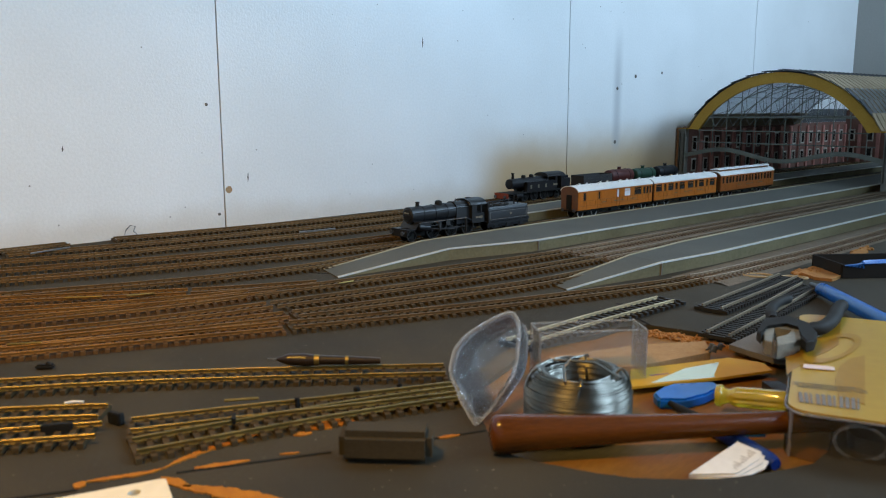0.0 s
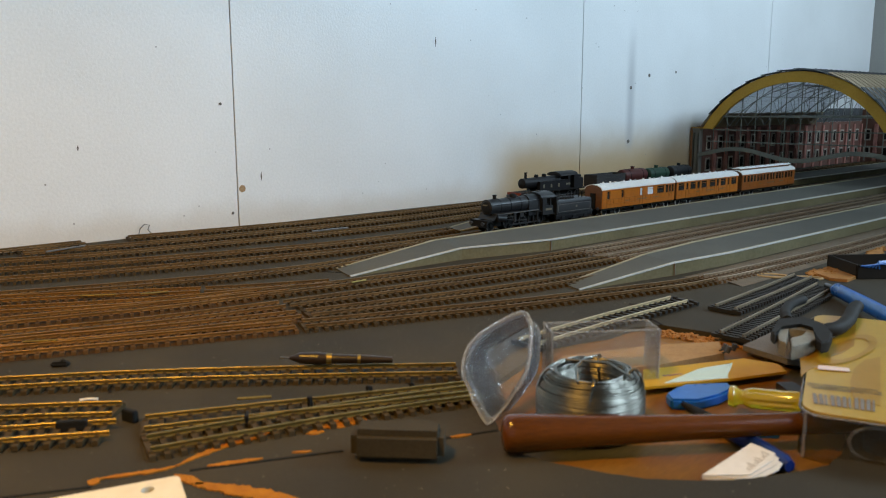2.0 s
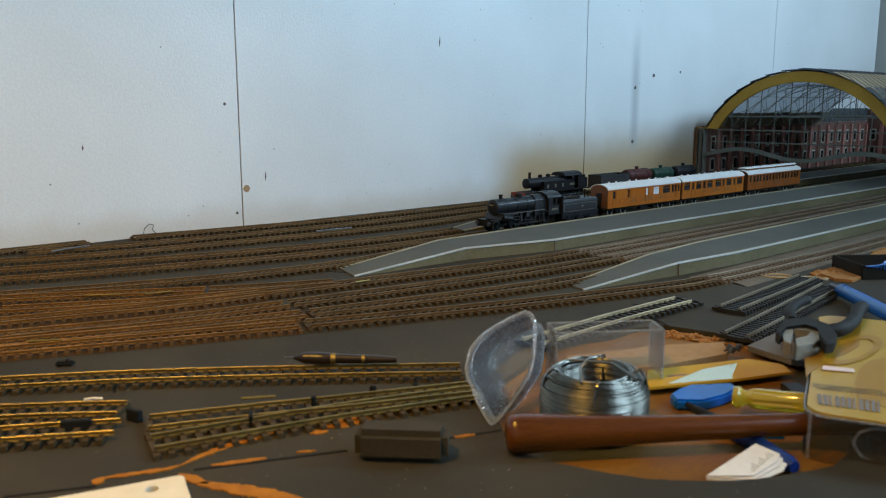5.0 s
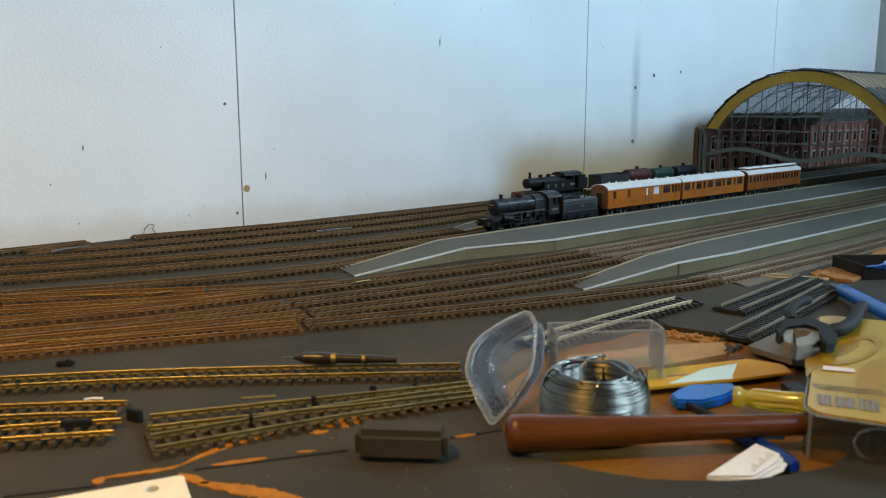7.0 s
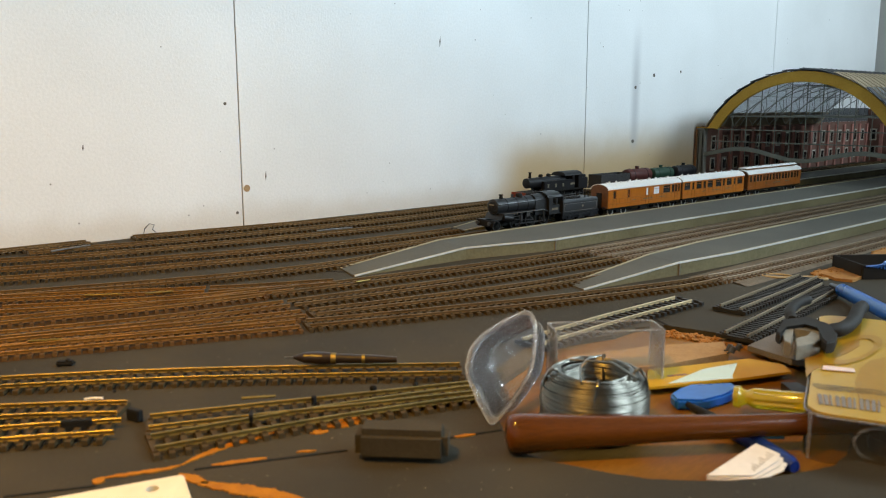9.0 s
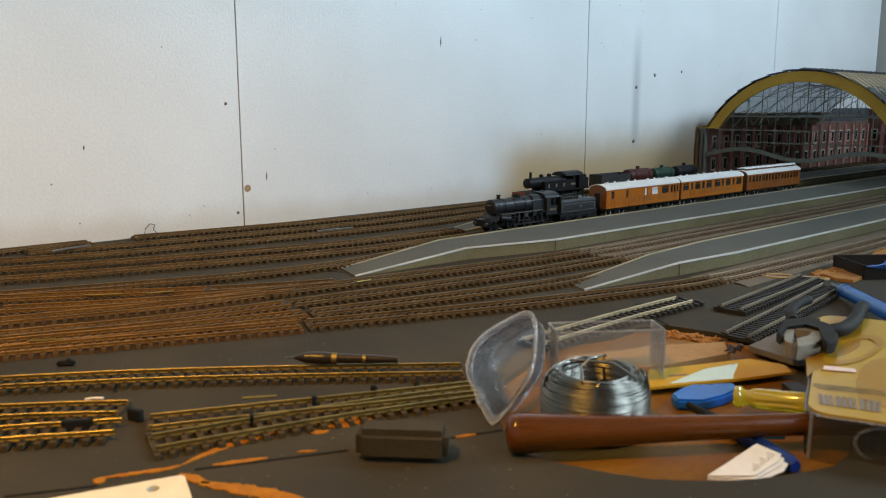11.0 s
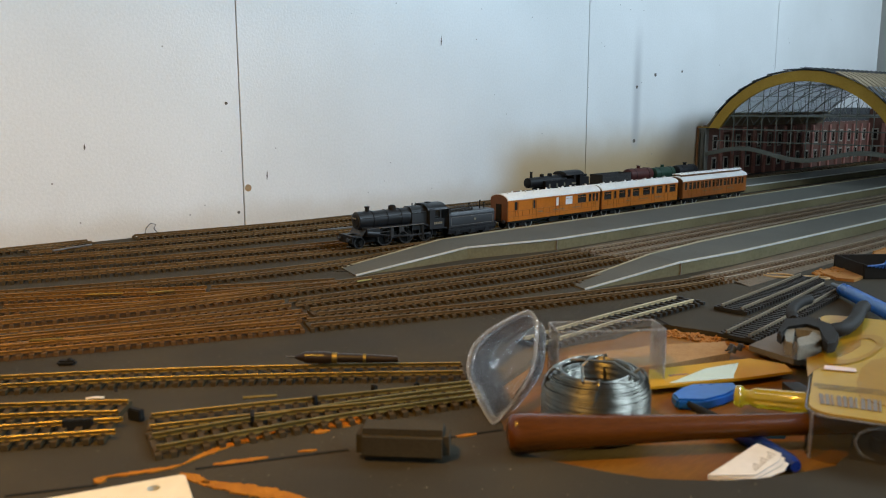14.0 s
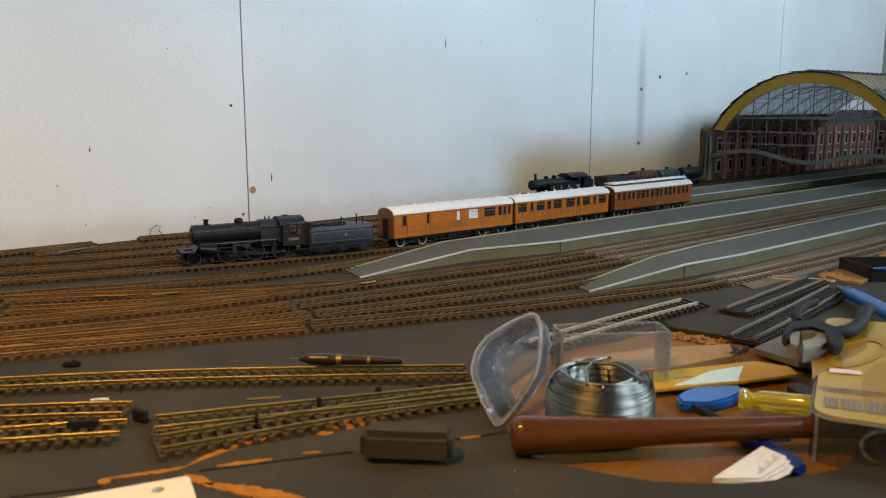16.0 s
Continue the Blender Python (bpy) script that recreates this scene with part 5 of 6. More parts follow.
pts = []
for k in range(30 * 36):
    a = 2 * math.pi * k / 36
    lv = k / 36
    rr = R0 - 0.0105 + 0.0004 * math.sin(lv * 1.7)
    pts.append((rr * math.cos(a), rr * math.sin(a), 0.0008 + lv * 0.00105))
tube(bm, pts, 0.00066, 6)
part("inner_winding", bm, M_WIRE, coil)
bm = B()
for lay in range(5):
    n = 60
    rr = R0 - 0.0066 - lay * 0.0010
    tube(bm, [(rr * math.cos(2 * math.pi * k / n), rr * math.sin(2 * math.pi * k / n), 0.0332 + 0.0010 * math.sin(4 * math.pi * k / n + lay)) for k in range(n)], 0.00066, 6, closed=True)
part("top_winding", bm, M_WIRE, coil)
for a in (20, 140, 215, 300):
    bm = B()
    q = radians(a)
    loop = []
    for k in range(24):
        b = 2 * math.pi * k / 24
        rr = R0 - 0.0062 + 0.0058 * math.cos(b)
        loop.append((rr * math.cos(q + 0.12 * math.sin(b)), rr * math.sin(q + 0.12 * math.sin(b)), 0.0180 + 0.0178 * math.sin(b)))
    tube(bm, loop, 0.00085, 6, closed=True)
    part("tie_wire", bm, M_WIRE, coil)
bm = B()
tube(bm, [(-0.024, -0.010, 0.0345), (-0.008, 0.004, 0.0365), (0.012, 0.014, 0.0350), (0.024, 0.013, 0.0342)], 0.0008, 6)
tube(bm, [(0.004, -0.026, 0.0342), (0.010, -0.004, 0.0368), (0.002, 0.020, 0.0348)], 0.0008, 6)
part("loose_end", bm, M_WIRE, coil)


M_HANDLE = wood_grain("varnished_hammer_wood", (0.022, 0.0062, 0.001), (0.155, 0.048, 0.0038), 0.14, 0.0)
ham = thing("hammer", "hammer with a varnished red-brown wooden handle, on the bench", "hammer", at=Matrix.Translation((0.2842, 0.2751, 0.0108)) @ pose(0, 0, 0, 0, 0, math.degrees(math.atan2(-0.0919, 0.1243))))
bm = B()
prof = [(-0.0010, 0.0040), (0.0002, 0.0085), (0.0020, 0.0100), (0.0060, 0.0105), (0.020, 0.0098), (0.050, 0.0082), (0.085, 0.0071), (0.115, 0.0064), (0.150, 0.0060), (0.185, 0.0066), (0.215, 0.0075)]
lathe(bm, prof, seg=24)
bmesh.ops.scale(bm, vec=(1, 0.86, 1), verts=bm.verts)
part("handle", bm, M_HANDLE, ham, "varnished wooden handle")
bm = B()
box(bm, 0.203, 0.222, -0.040, 0.030, -0.0090, 0.0065, 0.003)
rod(bm, (0.2125, 0.030, -0.001), (0.2125, 0.048, -0.001), 0.0080, 0.0085, 20)
part("head", bm, M_STEELDARK, ham, "dark steel head")

M_CLEAR = film("clear_plastic", 0.05, gloss=1.22)
M_SHELL = film("thin_clear_shell", 0.015, gloss=1.15)
M_CLEAREDGE = film("frosted_plastic_rim", 0.16, gloss=1.5)


def thin(bm, thick):
    bmesh.ops.recalc_face_normals(bm, faces=bm.faces)
    bmesh.ops.solidify(bm, geom=bm.faces[:], thickness=thick)


# blister tub lying on its side
RIM = [(0.3172, 0.3412, 0.0232), (0.3301, 0.3461, 0.0352), (0.3485, 0.3452, 0.0427), (0.3661, 0.3404, 0.0478), (0.3681, 0.3349, 0.0438), (0.3621, 0.3282, 0.0329), (0.3490, 0.3192, 0.0199), (0.3270, 0.3118, 0.0095), (0.3080, 0.3079, 0.0020), (0.3058, 0.3130, 0.0044), (0.3091, 0.3262, 0.0151)]


def closed_curve(pts, n):
    P = [Vector(p) for p in pts]
    out = []
    for i in range(len(P)):
        a, b, c, d = P[i - 1], P[i], P[(i + 1) % len(P)], P[(i + 2) % len(P)]
        for j in range(n):
            t = j / n
            out.append(0.5 * ((2 * b) + (c - a) * t + (2 * a - 5 * b + 4 * c - d) * t * t + (3 * b - a - 3 * c + d) * t ** 3))
    return out


tub = thing("plastic_tub", "clear vacuum-formed plastic blister tub lying on its side", "plastic tub")
ring = [p + Vector((noise.noise(p * 150), noise.noise(p * 150 + Vector((5, 0, 0))), noise.noise(p * 150 + Vector((0, 7, 0))))) * 0.0006 for p in closed_curve(RIM, 5)]
cen = sum(ring, Vector()) / len(ring)
push = Vector((0.030, 0.012, -0.010))
bm = B()
rows = []
for s, u in ((1.05, 0.0), (0.97, 0.0), (0.93, 0.25), (0.88, 0.65), (0.80, 0.92), (0.66, 1.0), (0.35, 1.02)):
    rows.append([bm.verts.new(cen + (p - cen) * s + push * u) for p in ring])
for a, b in zip(rows, rows[1:]):
    for k in range(len(ring)):
        bm.faces.new((a[k], a[(k + 1) % len(ring)], b[(k + 1) % len(ring)], b[k]))
bm.faces.new(rows[-1])
thin(bm, 0.0005)
for v in bm.verts:
    v.co.z = max(v.co.z, -0.0035)
part("bowl", bm, M_CLEAR, tub, "clear bowl")
bm = B()
tube(bm, [cen + (p - cen) * 1.04 for p in ring], 0.0007, 8, closed=True)
part("rim", bm, M_CLEAREDGE, tub, "thick clear rim")
for s, u in ((0.95, 0.10), (0.86, 0.75)):
    bm = B()
    tube(bm, [Vector((q.x, q.y, max(q.z, -0.003))) for q in (cen + (p - cen) * s + push * u for p in ring)], 0.0004, 6, closed=True)
    part("moulded_rib", bm, M_CLEAREDGE, tub)

# clear hinged box behind the wire
cb = thing("clear_box", "empty clear acrylic box standing open on the bench", "plastic box", at=Matrix.Translation((0.4385, 0.2870, -0.004)) @ pose(0, 0, 0, 0, 0, 144.5))
for nm, ext in (("front_wall", (0, 0.070, 0, 0.0011)), ("back_wall", (0, 0.070, -0.024, -0.0229)), ("end_wall", (0, 0.0011, -0.0228, 0)), ("end_wall", (0.0689, 0.070, -0.0228, 0))):
    bm = B()
    box(bm, *ext, 0.0012, 0.0385)
    part(nm, bm, M_CLEAR, cb)
bm = B()
box(bm, 0, 0.070, -0.024, 0.0011, 0, 0.0011)
part("base", bm, M_CLEAR, cb)
bm = B()
for x, y in ((0, 0.0006), (0.070, 0.0006), (0, -0.0236), (0.070, -0.0236)):
    rod(bm, (x, y, 0), (x, y, 0.0390), 0.0008, seg=6)
for y in (0.0006, -0.0236):
    rod(bm, (0, y, 0.0390), (0.070, y, 0.0390), 0.0007, seg=6)
for x in (0, 0.070):
    rod(bm, (x, 0.0006, 0.0390), (x, -0.0236, 0.0390), 0.0007, seg=6)
part("edge", bm, M_CLEAREDGE, cb, "bright moulded edges")

# chipboard offcut and torn cork heap
M_CHIP = mat("chipboard", (0.24, 0.135, 0.052), (0.40, 0.245, 0.11), 0.85, fine=450, coarse=80, bump=0.4)
bm = B()
prism(bm, [(0.5391, 0.3019), (0.5165, 0.2845), (0.4576, 0.3000), (0.4003, 0.3280), (0.4250, 0.3560), (0.4961, 0.3290)], -0.0038, 0.0040)
solid("wood_offcut", bm, M_CHIP, "flat light brown chipboard offcut on the bench", "wood offcut", smooth=False)


def crumbs(name, label, cat, centres, count, size, material, zbase):
    bm = B()
    for k in range(count):
        (x0, y0), (x1, y1) = random.choice(centres)
        t = random.random()
        r = random.uniform(0.4, 1) * size
        c = (x0 + (x1 - x0) * t + random.gauss(0, 0.003 if size > 0.001 else 0.022), y0 + (y1 - y0) * t + random.gauss(0, 0.003 if size > 0.001 else 0.022), zbase + r * 0.4)
        m = Matrix.Translation(c) @ Euler((random.uniform(-0.5, 0.5), random.uniform(-0.5, 0.5), random.uniform(0, 6))).to_matrix().to_4x4() @ Matrix.Diagonal((r * random.uniform(1, 2.2), r, r * random.uniform(0.4, 0.8), 1))
        bmesh.ops.create_icosphere(bm, subdivisions=1, radius=1, matrix=m)
    return solid(name, bm, material, label, cat, kind="stuff", smooth=False)


crumbs("torn_cork", "ragged torn cork crumbs along the broken edge", "cork", [((0.552, 0.362), (0.568, 0.318)), ((0.560, 0.330), (0.561, 0.292)), ((0.545, 0.355), (0.556, 0.315)), ((0.558, 0.285), (0.545, 0.252))], 260, 0.0022, M_CORK, -0.004)
crumbs("torn_cork", "ragged torn cork crumbs beside the track pieces", "cork", [((0.850, 0.374), (0.900, 0.370)), ((0.890, 0.368), (1.075, 0.386)), ((0.870, 0.362), (0.985, 0.362)), ((0.845, 0.345), (0.870, 0.365))], 420, 0.0034, M_CORK, 0.0)
bm = B()
prism(bm, ragged([(0.838, 0.334), (0.836, 0.350), (0.852, 0.3735), (0.896, 0.3700), (1.078, 0.388), (0.990, 0.357), (0.900, 0.335)], 0.006, 0.003), 0.0001, 0.003)
part("torn_strip", bm, M_CORK, bench, "torn orange cork patch", smooth=False)

M_DUST = mat("pale_dust", (0.13, 0.11, 0.075), (0.26, 0.23, 0.17), 0.9)
crumbs("dust", "pale dust specks scattered on the board", "dust", [((0.16, 0.47), (0.42, 0.46)), ((0.30, 0.50), (0.56, 0.40)), ((0.20, 0.34), (0.30, 0.26)), ((0.36, 0.44), (0.62, 0.40)), ((0.14, 0.56), (0.34, 0.48)), ((0.45, 0.70), (0.30, 0.80)), ((0.24, 0.25), (0.34, 0.16)), ((0.58, 0.40), (0.75, 0.38))], 170, 0.00045, M_DUST, 0.0)

# gold card strip
M_GOLD = mat("glossy_gold_foil_card", (0.42, 0.235, 0.006), (0.55, 0.33, 0.015), 0.55, 0.0, fine=60, coarse=25, bump=0.05)
bm = B()
prism(bm, [(0.5153, 0.2386), (0.5261, 0.2498), (0.5200, 0.2720), (0.4470, 0.3036), (0.4172, 0.2834), (0.4752, 0.2547)], 0.0045, 0.0062)
gold = solid("foil_card", bm, M_GOLD, "shiny gold printed card strip catching the light", "card", smooth=False)
gold.location.z = -0.0040
bm = B()
for k in range(5):
    box(bm, 0.446 + k * 0.0026, 0.4475 + k * 0.0026, 0.2855 - k * 0.0012, 0.2880 - k * 0.0012, 0.0062, 0.0065)
part("printed_bar", bm, mat("purple_print", (0.16, 0.07, 0.12), (0.22, 0.10, 0.16), 0.5), gold, "small purple print")

# glare on the foil, laid on as a pale shiny patch
bm = B()
prism(bm, [(0.4330, 0.2790), (0.4735, 0.2568), (0.4780, 0.2600), (0.4880, 0.2640), (0.5050, 0.2715), (0.4760, 0.2800)], 0.00625, 0.00635)
part("silver_film", bm, mat("silver_film", (0.86, 0.78, 0.50), (0.95, 0.88, 0.62), 0.16, 0.9, fine=60, coarse=25, bump=0.02), gold, "pale patch standing in for glare on the foil")
# blue-handled knives and the printed paper
M_BLUE = mat("blue_plastic", (0.006, 0.075, 0.36), (0.012, 0.13, 0.52), 0.3, fine=200, coarse=40, bump=0.05)
M_DKBLUE = mat("dark_blue_plastic", (0.006, 0.022, 0.15), (0.012, 0.04, 0.24), 0.3, fine=200, coarse=40, bump=0.05)
bm = B()
prism(bm, [(0.4103, 0.2583), (0.4175, 0.2670), (0.4300, 0.2690), (0.4415, 0.2684), (0.4644, 0.2522), (0.4580, 0.2440), (0.4400, 0.2430), (0.4221, 0.2466)], -0.0039, 0.0030)
bmesh.ops.bevel(bm, geom=bm.edges[:], offset=0.0015, segments=2, affect="EDGES")
solid("paint_scraper", bm, M_BLUE, "broad bright blue plastic scraper on bare plywood", "tool")
knife = thing("craft_knife", "dark blue plastic craft knife lying beside white paper", "knife")
bm = B()
tube(bm, [(0.4010, 0.2245, 0.0005), (0.3970, 0.2130, 0.0006), (0.3890, 0.1930, 0.0008), (0.3800, 0.1735, 0.0006), (0.3785, 0.1700, 0.0006)], [0.0034, 0.0042, 0.0045, 0.0044, 0.0030], 12)
part("handle", bm, M_DKBLUE, knife)
bm = B()
tube(bm, [(0.4010, 0.2245, 0.0005), (0.4085, 0.2390, 0.0005), (0.4170, 0.2560, 0.0000)], [0.0045, 0.0030, 0.0014], 10)
part("ferrule", bm, M_BLACKDULL, knife)
bm = B()
prism(bm, [(0.4085, 0.2040), (0.4230, 0.2110), (0.4300, 0.2020), (0.4180, 0.1950)], -0.0039, -0.0020)
solid("blue_scrap", bm, M_BLUE, "pale blue plastic scrap under the hammer handle", "scrap", smooth=False)
M_PAPER = mat("white_paper", (0.62, 0.60, 0.57), (0.78, 0.76, 0.73), 0.8, fine=200, coarse=40, bump=0.05)
M_FAINT = mat("faint_print", (0.46, 0.44, 0.42), (0.54, 0.52, 0.50), 0.8)
paper = thing("paper_slip", "folded white printed paper slip on bare plywood", "paper")
for i, turn in enumerate((9, 4, 0)):
    c, sn = math.cos(radians(-turn)), math.sin(radians(-turn))
    bm = B()
    prism(bm, [(0.3414 + c * (x - 0.3414) - sn * (y - 0.1959), 0.1959 + sn * (x - 0.3414) + c * (y - 0.1959)) for x, y in ((0.3414, 0.1959), (0.3800, 0.1915), (0.3780, 0.1775), (0.3720, 0.1755), (0.3550, 0.1785))], -0.0036 + i * 0.0009, -0.0032 + i * 0.0009)
    for v in bm.verts:
        v.co.z += max(0, v.co.x - 0.3450) * 0.20
    sl = part("sheet", bm, M_PAPER, paper, smooth=False)
bm = B()
for k in range(9):
    x, y = 0.3580 + k * 0.0021, 0.1800 - k * 0.0001
    prism(bm, [(x, y), (x + 0.0007, y), (x + 0.0011, y + 0.0020 + 0.0012 * (k % 3)), (x + 0.0004, y + 0.0020 + 0.0012 * (k % 3))], -0.0014, -0.0012)
for v in bm.verts:
    v.co.z += (v.co.x - 0.3450) * 0.20
part("print_bar", bm, M_FAINT, sl, "faint grey print marks", smooth=False)
# screwdriver
M_AMBER = mat("amber_plastic", (0.80, 0.66, 0.02), (0.92, 0.80, 0.06), 0.10, fine=100, coarse=60, bump=0.0, coat=0.6)
_n = M_AMBER.node_tree.nodes["Principled BSDF"]
_n.inputs["Transmission Weight"].default_value = 0.65
sd = thing("screwdriver", "small screwdriver with fluted clear yellow handle", "screwdriver")
a0, a1 = Vector((0.4270, 0.2310, 0.0085)), Vector((0.4400, 0.1905, 0.0120))
d = (a1 - a0)
mm = Matrix.Translation(a0) @ d.to_track_quat("X", "Z").to_matrix().to_4x4()
bm = B()
prof = [(0, 0.0030), (0.001, 0.0062), (0.004, 0.0066), (0.006, 0.0046), (0.0085, 0.0042), (0.0105, 0.0055), (0.013, 0.0060), (0.034, 0.0060), (0.038, 0.0062), (0.041, 0.0054), (0.0425, 0.0030)]
rings = []
for x, r in prof:
    rings.append([bm.verts.new((x, (r * (1 - (0.13 * (k % 4 == 0) if 0.010 < x < 0.040 else 0))) * math.cos(2 * math.pi * k / 24), (r * (1 - (0.13 * (k % 4 == 0) if 0.010 < x < 0.040 else 0))) * math.sin(2 * math.pi * k / 24))) for k in range(24)])
for p, q in zip(rings, rings[1:]):
    for k in range(24):
        bm.faces.new((p[k], p[(k + 1) % 24], q[(k + 1) % 24], q[k]))
bm.faces.new(rings[0][::-1])
bm.faces.new(rings[-1])
bm.transform(mm)
part("handle", bm, M_AMBER, sd, "fluted transparent yellow handle")
bm = B()
rod(bm, a1, a1 + d.normalized() * 0.050 + Vector((0, 0, -0.006)), 0.0014, seg=10)
part("shaft", bm, M_STEEL, sd)
# small steel chisel end beside it
bm = B()
prism(bm, [(0.490, 0.2330), (0.4980, 0.2260), (0.4900, 0.2130), (0.4760, 0.2160)], -0.0039, 0.0020)
solid("steel_scrap", bm, M_STEELDARK, "small dark steel scrap on bare plywood", "scrap", smooth=False)
for k, (x, y) in enumerate(((0.522, 0.2880), (0.527, 0.2840), (0.519, 0.2840))):
    bm = B()
    rod(bm, (x, y, 0.0040), (x + 0.001, y - 0.001, 0.0085), 0.0022, 0.0018, 8)
    rod(bm, (x - 0.004, y + 0.001, 0.0042), (x + 0.004, y - 0.002, 0.0062), 0.0008, seg=6)
    solid("track_pin", bm, M_STEELDARK, "tiny dark metal fitting on the chipboard offcut", "fitting", "tiny fittings")

# blister pack: clear box with a yellow card on top
ux, uy = Vector((0.9225, 0.3860, 0)), Vector((0.3860, -0.9225, 0))
PK = Matrix.Translation((0.4010, 0.1765, -0.004)) @ Matrix(((ux.x, uy.x, 0, 0), (ux.y, uy.y, 0, 0), (0, 0, 1, 0), (0, 0, 0, 1)))
M_YELLOW = mat("yellow_printed_card", (0.36, 0.225, 0.016), (0.46, 0.30, 0.032), 0.3, fine=120, coarse=14, bump=0.03, coat=0.1)
M_ORANGE = mat("deep_yellow_print", (0.24, 0.118, 0.002), (0.32, 0.165, 0.005), 0.3, fine=120, coarse=14, bump=0.03, coat=0.1)
M_AMBERPRINT = mat("soft_amber_print", (0.30, 0.165, 0.006), (0.38, 0.215, 0.012), 0.3, fine=120, coarse=14, bump=0.03, coat=0.1)
M_PRINT = mat("grey_print", (0.14, 0.13, 0.12), (0.22, 0.20, 0.18), 0.6)
pack = thing("blister_pack", "clear plastic blister pack with yellow printed card", "package", at=PK)


def rounded(x0, x1, y0, y1, r, n=6):
    out = []
    for cx, cy, a0 in ((x1 - r, y1 - r, 0), (x0 + r, y1 - r, 90), (x0 + r, y0 + r, 180), (x1 - r, y0 + r, 270)):
        out += [(cx + r * math.cos(radians(a0 + 90 * k / n)), cy + r * math.sin(radians(a0 + 90 * k / n))) for k in range(n + 1)]
    return out


bm = B()
prism(bm, rounded(0, 0.218, 0, 0.115, 0.012), 0.0250, 0.0262)
card = part("card", bm, M_YELLOW, pack, "yellow printed card", smooth=False)
bm = B()
prism(bm, [(0.1146, -0.006), (0.0562, -0.0025), (0.0713, 0.0008), (0.0831, 0.0057), (0.0889, 0.0126), (0.1049, 0.0124), (0.1171, 0.0187), (0.1381, 0.0255), (0.2172, 0.0282), (0.1702, 0.008)], 0.0263, 0.0266)
part("printed_panel", bm, M_ORANGE, card, "deep amber printed block", smooth=False)
bm = B()
swirl = [Vector((0.1280, 0.0220)) + Vector((0.0268, 0.0174)) * math.cos(radians(a)) + Vector((0.0310, 0.0002)) * math.sin(radians(a)) for a in range(0, 360, 10)]
mid = sum(swirl, Vector((0, 0))) / len(swirl)
ring_in = [mid + (p - mid) * 0.72 for p in swirl]
vo_, vi_ = [bm.verts.new((*p, 0.0268)) for p in swirl], [bm.verts.new((*p, 0.0268)) for p in ring_in]
for k in range(len(swirl)):
    bm.faces.new((vo_[k], vo_[(k + 1) % len(swirl)], vi_[(k + 1) % len(swirl)], vi_[k]))
part("printed_ring", bm, M_AMBERPRINT, card, "soft amber printed swirl", smooth=False)
bm = B()
prism(bm, [(0.1183, 0.04), (0.1064, 0.0311), (0.0867, 0.0253), (0.0597, 0.0228), (0.0444, 0.0232), (0.0305, 0.0247), (0.0225, 0.0366)], 0.0263, 0.0265)
part("printed_corner", bm, M_AMBERPRINT, card, "amber printed corner", smooth=False)
bm = B()
for k in range(11):
    u = k / 11
    ax, ay = 0.0283 + 0.0021 * u, 0.0043 + 0.0318 * u
    bx, by = 0.0120 + 0.0003 * u, 0.0056 + 0.0299 * u
    w = 0.00289 * (0.34 if k % 4 == 2 else 0.62)
    prism(bm, [(ax, ay), (ax, ay + w), (bx, by + w), (bx, by)][::-1], 0.0266, 0.0268)
part("bold_print_bar", bm, M_PRINT, card, "bold grey lettering bars", smooth=False)
bm = B()
for r in range(3):
    for k in range(15):
        if (k * 5 + r) % 6:
            u = k / 15
            ax, ay = 0.0378 + 0.0033 * u + r * 0.0034, 0.0011 + 0.0357 * u
            prism(bm, [(ax, ay), (ax + 0.0009, ay), (ax + 0.0009, ay + 0.0040), (ax, ay + 0.0040)], 0.0266, 0.0267)
part("fine_print_bar", bm, M_PRINT, card, "rows of fine print", smooth=False)
bm = B()
prism(bm, [(0.0819, 0.0057), (0.0829, 0.0223), (0.0762, 0.0229), (0.0736, 0.0056)], 0.0268, 0.0271)
part("pink_label", bm, mat("pink_label", (0.62, 0.48, 0.46), (0.74, 0.60, 0.57), 0.6), card, "small pink label", smooth=False)
bm = B()
prism(bm, rounded(-0.0008, 0.2188, -0.0008, 0.1158, 0.0125), 0.0, 0.0246)
bmesh.ops.delete(bm, geom=[f for f in bm.faces if len(f.verts) > 4], context="FACES_ONLY")
thin(bm, 0.0005)
part("clear_shell", bm, M_SHELL, pack, "clear plastic shell")
bm = B()
prism(bm, rounded(0.010, 0.20, 0.030, 0.105, 0.01), 0.0005, 0.0120)
part("insert", bm, mat("grey_card_insert", (0.020, 0.018, 0.015), (0.045, 0.040, 0.034), 0.8), pack, "dull grey insert", smooth=False)
bm = B()
tube(bm, [(0.004, 0.035 + 0.012 * math.cos(radians(a)), 0.012 + 0.009 * math.sin(radians(a))) for a in range(0, 360, 15)], 0.0009, 6, closed=True)
part("moulded_ring", bm, M_CLEAREDGE, pack)
bm = B()
ring = rounded(-0.0012, 0.2192, -0.0012, 0.1162, 0.0125)
tube(bm, [(x, y, 0.0247) for x, y in ring], 0.0007, 6, closed=True)
for x, y in ((0.0022, 0.0022),):
    rod(bm, (x, y, 0), (x, y, 0.0247), 0.0009, seg=6)
part("shell_edge", bm, M_CLEAREDGE, pack)


